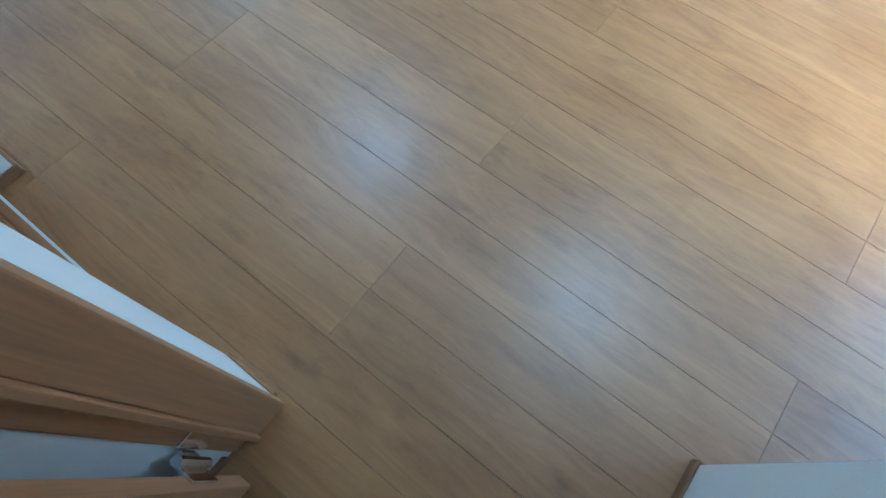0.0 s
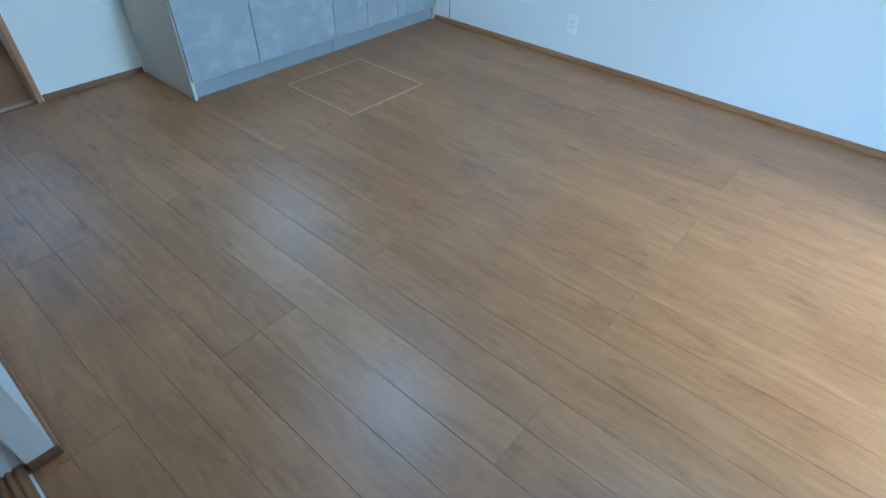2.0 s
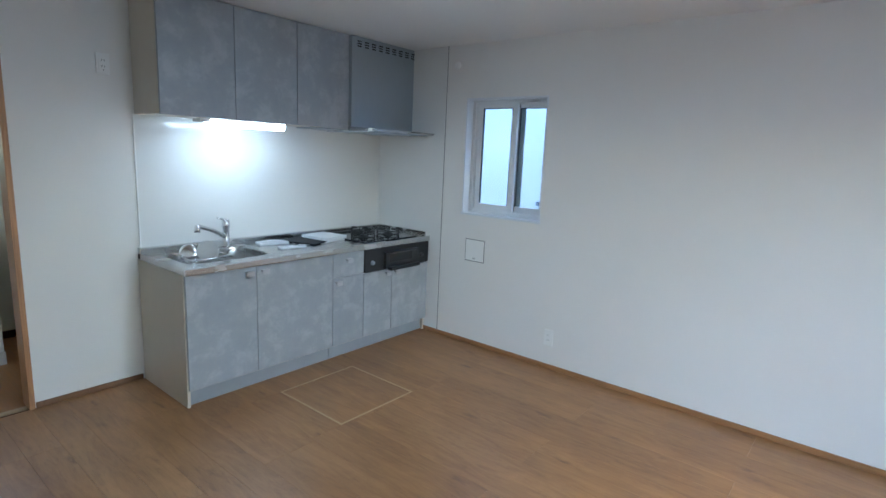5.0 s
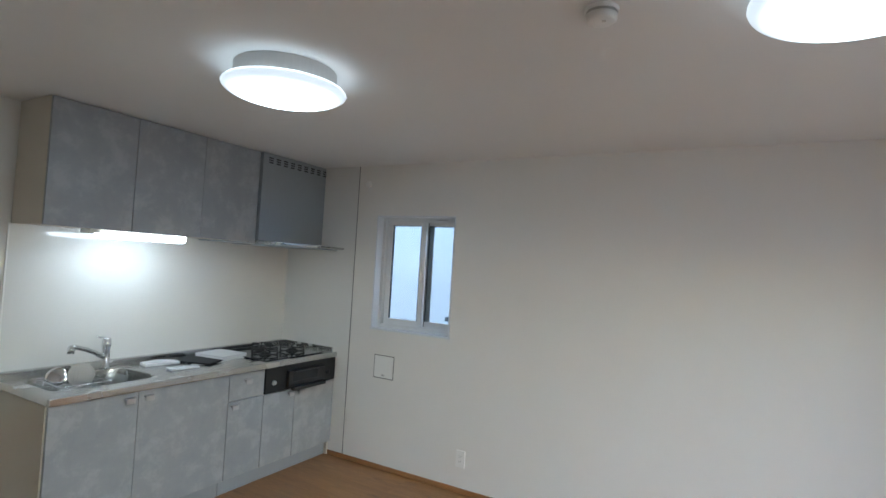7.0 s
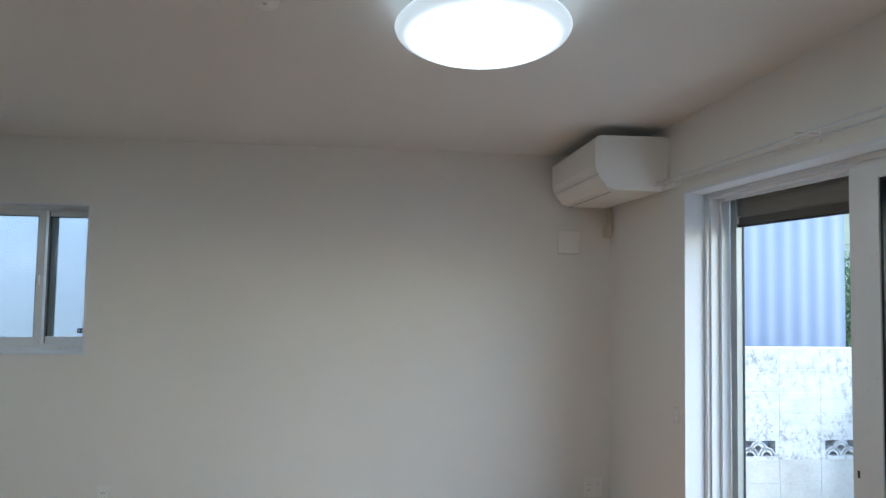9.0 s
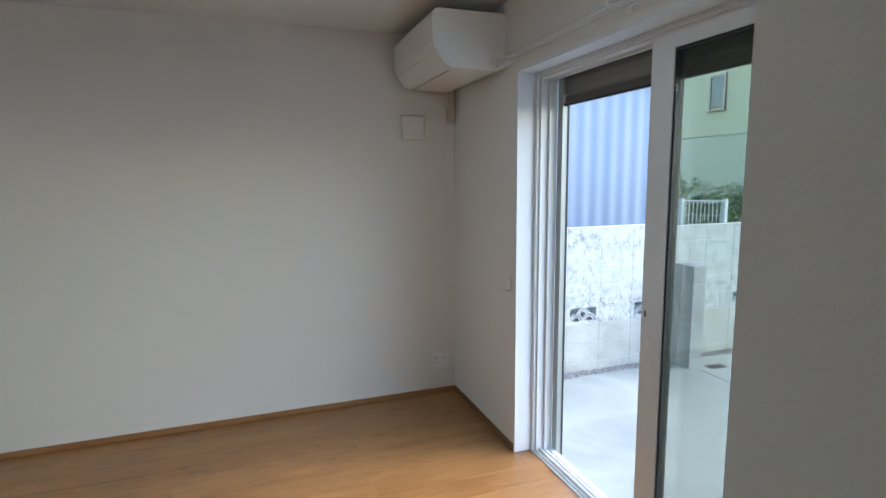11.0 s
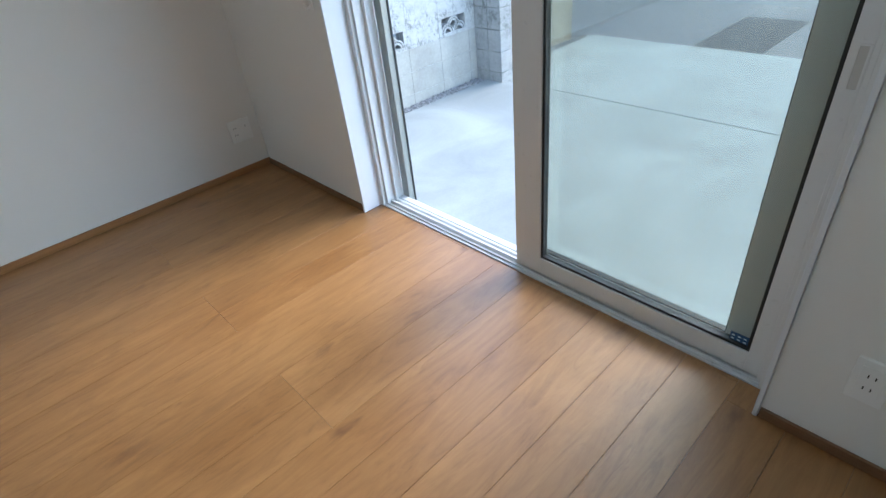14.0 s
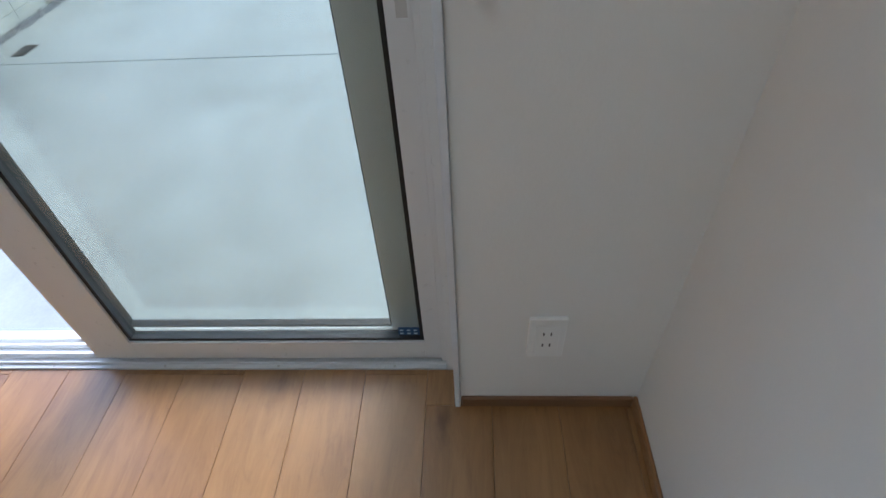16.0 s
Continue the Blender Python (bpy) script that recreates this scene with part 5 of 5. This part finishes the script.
def mesh_fence(x0, y0, x1, y1, z0, z1):
    k = thing("mesh_fence", (x0, y0, z0), "white welded-wire fence panel between two posts", "fence")
    a, b = Vector((0, 0, 0)), Vector((x1 - x0, y1 - y0, 0))
    h = z1 - z0
    for p in (a, b):
        bm = bmesh.new()
        box_into(bm, p.x - 0.03, p.y - 0.03, 0, p.x + 0.03, p.y + 0.03, h + 0.04, 0.005)
        part("post", bm, MESH_WHITE, k)
    bm = bmesh.new()
    n = 11
    for i in range(1, n):
        p = a.lerp(b, i / n)
        tube(bm, [(p.x, p.y, 0.06), (p.x, p.y, h)], 0.006, 5)
    for j in range(9):
        z = 0.08 + (h - 0.1) * j / 8
        tube(bm, [(a.x, a.y, z), (b.x, b.y, z)], 0.004, 5)
    tube(bm, [(a.x, a.y - 0.04, h + 0.01), (b.x, b.y - 0.04, h + 0.01)], 0.012, 6)
    tagged(part("wires", bm, MESH_WHITE, k), kind="stuff")
    return k


mesh_fence(9.98, 3.07, 10.42, 2.66, -0.52, 1.10)

k = thing("garden_lattice", (17.9, 6.6, RZ), "low brown wooden lattice fence in the distance", "fence")
bm = bmesh.new()
for i in range(26):
    x = i * 0.16
    tube(bm, [(x, 0, 0), (x + 0.9, 0, 0.9)], 0.02, 4)
    tube(bm, [(x + 0.9, 0.03, 0), (x, 0.03, 0.9)], 0.02, 4)
part("lattice", bm, BROWN_LATTICE, k)
bm = bmesh.new()
box_into(bm, 0, -0.04, 0.9, 4.9, 0.08, 0.98)
part("top_rail", bm, BROWN_LATTICE, k)

# traffic island with kerbs
isl = [(13.9, 1.6), (14.2, 2.7), (15.8, 4.4), (19, 4.8), (19, -0.2), (13.9, -0.2)]
bm = bmesh.new()
prism(bm, isl, "z", RZ - 0.1, RZ + 0.05)
structure(part("pavement", bm, mottled("dark_worn_pavement", (0.11, 0.115, 0.11), 0.85, 0.3, 4, 0.5)), "dark worn pavement of the road corner", "pavement")


def kerbs(points, material, label):
    bm = bmesh.new()
    for (ax, ay), (bx, by) in zip(points, points[1:]):
        d = Vector((bx - ax, by - ay))
        n = max(1, round(d.length / 0.6))
        u = d.normalized()
        v = Vector((-u.y, u.x)) * 0.075
        for i in range(n):
            p, q = Vector((ax, ay)) + d * (i / n) + u * 0.006, Vector((ax, ay)) + d * ((i + 1) / n) - u * 0.006
            prism(bm, [tuple(p + v), tuple(q + v), tuple(q - v), tuple(p - v)], "z", RZ - 0.1, RZ + 0.09)
    structure(part("kerb", bm, material), label, "kerb")


kerbs([(13.88, 1.6), (14.18, 2.72), (15.78, 4.44)], KERB, "pale stone kerb round the road corner")
kerbs([(13.89, 1.5), (13.90, -0.3)], KERB_TAN, "tan worn kerb stones at the road corner")

# ---- floor boards and other small pieces ----
floor = structure(new("floor"), "light oak-look wooden floor boards with fine joints", "floor")
BOARD_L, ROW_H = 1.818, 0.303
board_meshes = {}


def board(x0, x1, y0, y1):
    """One board with its middle groove; long edges slightly eased."""
    key = (round(x1 - x0, 3), round(y0 + 0.0, 3) if (y1 - y0) < ROW_H - 0.004 else 0, round(y1 - y0, 3))
    if key not in board_meshes:
        bm = bmesh.new()
        lx, ly = x1 - x0, y1 - y0
        strips = [(0, ROW_H / 2), (ROW_H / 2, ROW_H)] if ly > ROW_H - 0.004 else [(0, ly)]
        for a, b in strips:
            e, g = 0.0004, 0.0006
            xa, xb, ya, yb = e, lx - e, a + e, min(b, ly) - e
            lo = [bm.verts.new(p) for p in ((xa, ya, -0.012), (xb, ya, -0.012), (xb, yb, -0.012), (xa, yb, -0.012))]
            mid = [bm.verts.new(p) for p in ((xa, ya, -g), (xb, ya, -g), (xb, yb, -g), (xa, yb, -g))]
            top = [bm.verts.new(p) for p in ((xa + g, ya + g, 0), (xb - g, ya + g, 0), (xb - g, yb - g, 0), (xa + g, yb - g, 0))]
            bm.faces.new(top)
            for i in range(4):
                j = (i + 1) % 4
                bm.faces.new((lo[i], lo[j], mid[j], mid[i]))
                bm.faces.new((mid[i], mid[j], top[j], top[i]))
        board_meshes[key] = finish("floor_board", bm, OAK)
    ob = new("floor_board", board_meshes[key])
    ob.location = (x0, y0, 0)
    ob.parent = floor


def lay(p, q, a, b):
    """A board, cut round the hatch."""
    if HATCH[0] < q and HATCH[1] > p and HATCH[2] < b - 0.004 and HATCH[3] > a + 0.004:
        for s, e in ((p, min(q, HATCH[0])), (max(p, HATCH[1]), q)):
            if e - s > 0.004:
                board(s, e, a, b)
        for s, e in ((a, min(b, HATCH[2])), (max(a, HATCH[3]), b)):
            if e - s > 0.004:
                board(max(p, HATCH[0]), min(q, HATCH[1]), s, e)
    else:
        board(p, q, a, b)


HATCH = (0.808, 1.411, -1.663, -1.057)
SILL_X = 5.090
for k in range(-10, 9):
    row0, row1 = -2.48 + k * ROW_H, min(-2.48 + (k + 1) * ROW_H, 0.0)
    mid = row0 + ROW_H / 2
    straddles = row0 < OPEN_Y0 < row1 or row0 < OPEN_Y1 < row1
    for a, b in ([(row0, mid), (mid, row1)] if straddles else [(row0, row1)]):
        end = HALL_X1 - 0.004 if b < -3.0 else (SILL_X if OPEN_Y0 < a and b < OPEN_Y1 else 4.995)
        start = (4.194 if k % 2 == 0 else 3.258) - 4 * BOARD_L
        for i in range(10):
            p, q = max(start + i * BOARD_L, 0.0), min(start + (i + 1) * BOARD_L, end)
            if q - p > 0.01:
                lay(p, q, a, b)
        if b < -3.0 < b + 0.1:
            board(HALL_X1 - 0.004, 4.995, S, b)
        if end == 4.995 and b > OPEN_Y0 and a < OPEN_Y1:
            board(4.995, SILL_X, max(a, OPEN_Y0 + 0.002), min(b, OPEN_Y1 - 0.002))

hatch = thing("floor_hatch", (1.11, -1.36, 0), "square storage hatch with pale frame in the oak floor", "floor hatch")
x0, x1, y0, y1 = HATCH
t = 0.011
pale = Mat("pale_hatch_frame", (0.50, 0.345, 0.195), 0.45).m
hang(hatch, boxes("hatch_frame", [(x0, y0, -0.012, x0 + t, y1, 0.002), (x1 - t, y0, -0.012, x1, y1, 0.002), (x0 + t, y0, -0.012, x1 - t, y0 + t, 0.002), (x0 + t, y1 - t, -0.012, x1 - t, y1, 0.002)], pale, label="pale plastic frame"))
strip = (y1 - y0 - 2 * t) / 4
for i in range(4):
    bm = bmesh.new()
    box_into(bm, 0, 0.0006, -0.012, x1 - x0 - 2 * t, strip - 0.0006, 0.0, 0.0009)
    ob = part("lid_board", bm, OAK)
    ob.location = (x0 + t, y0 + t + i * strip, 0)
    hang(hatch, ob)

for ob, owner in PIECES:
    ob.parent = owner
    ob.location = ob.location - owner.location
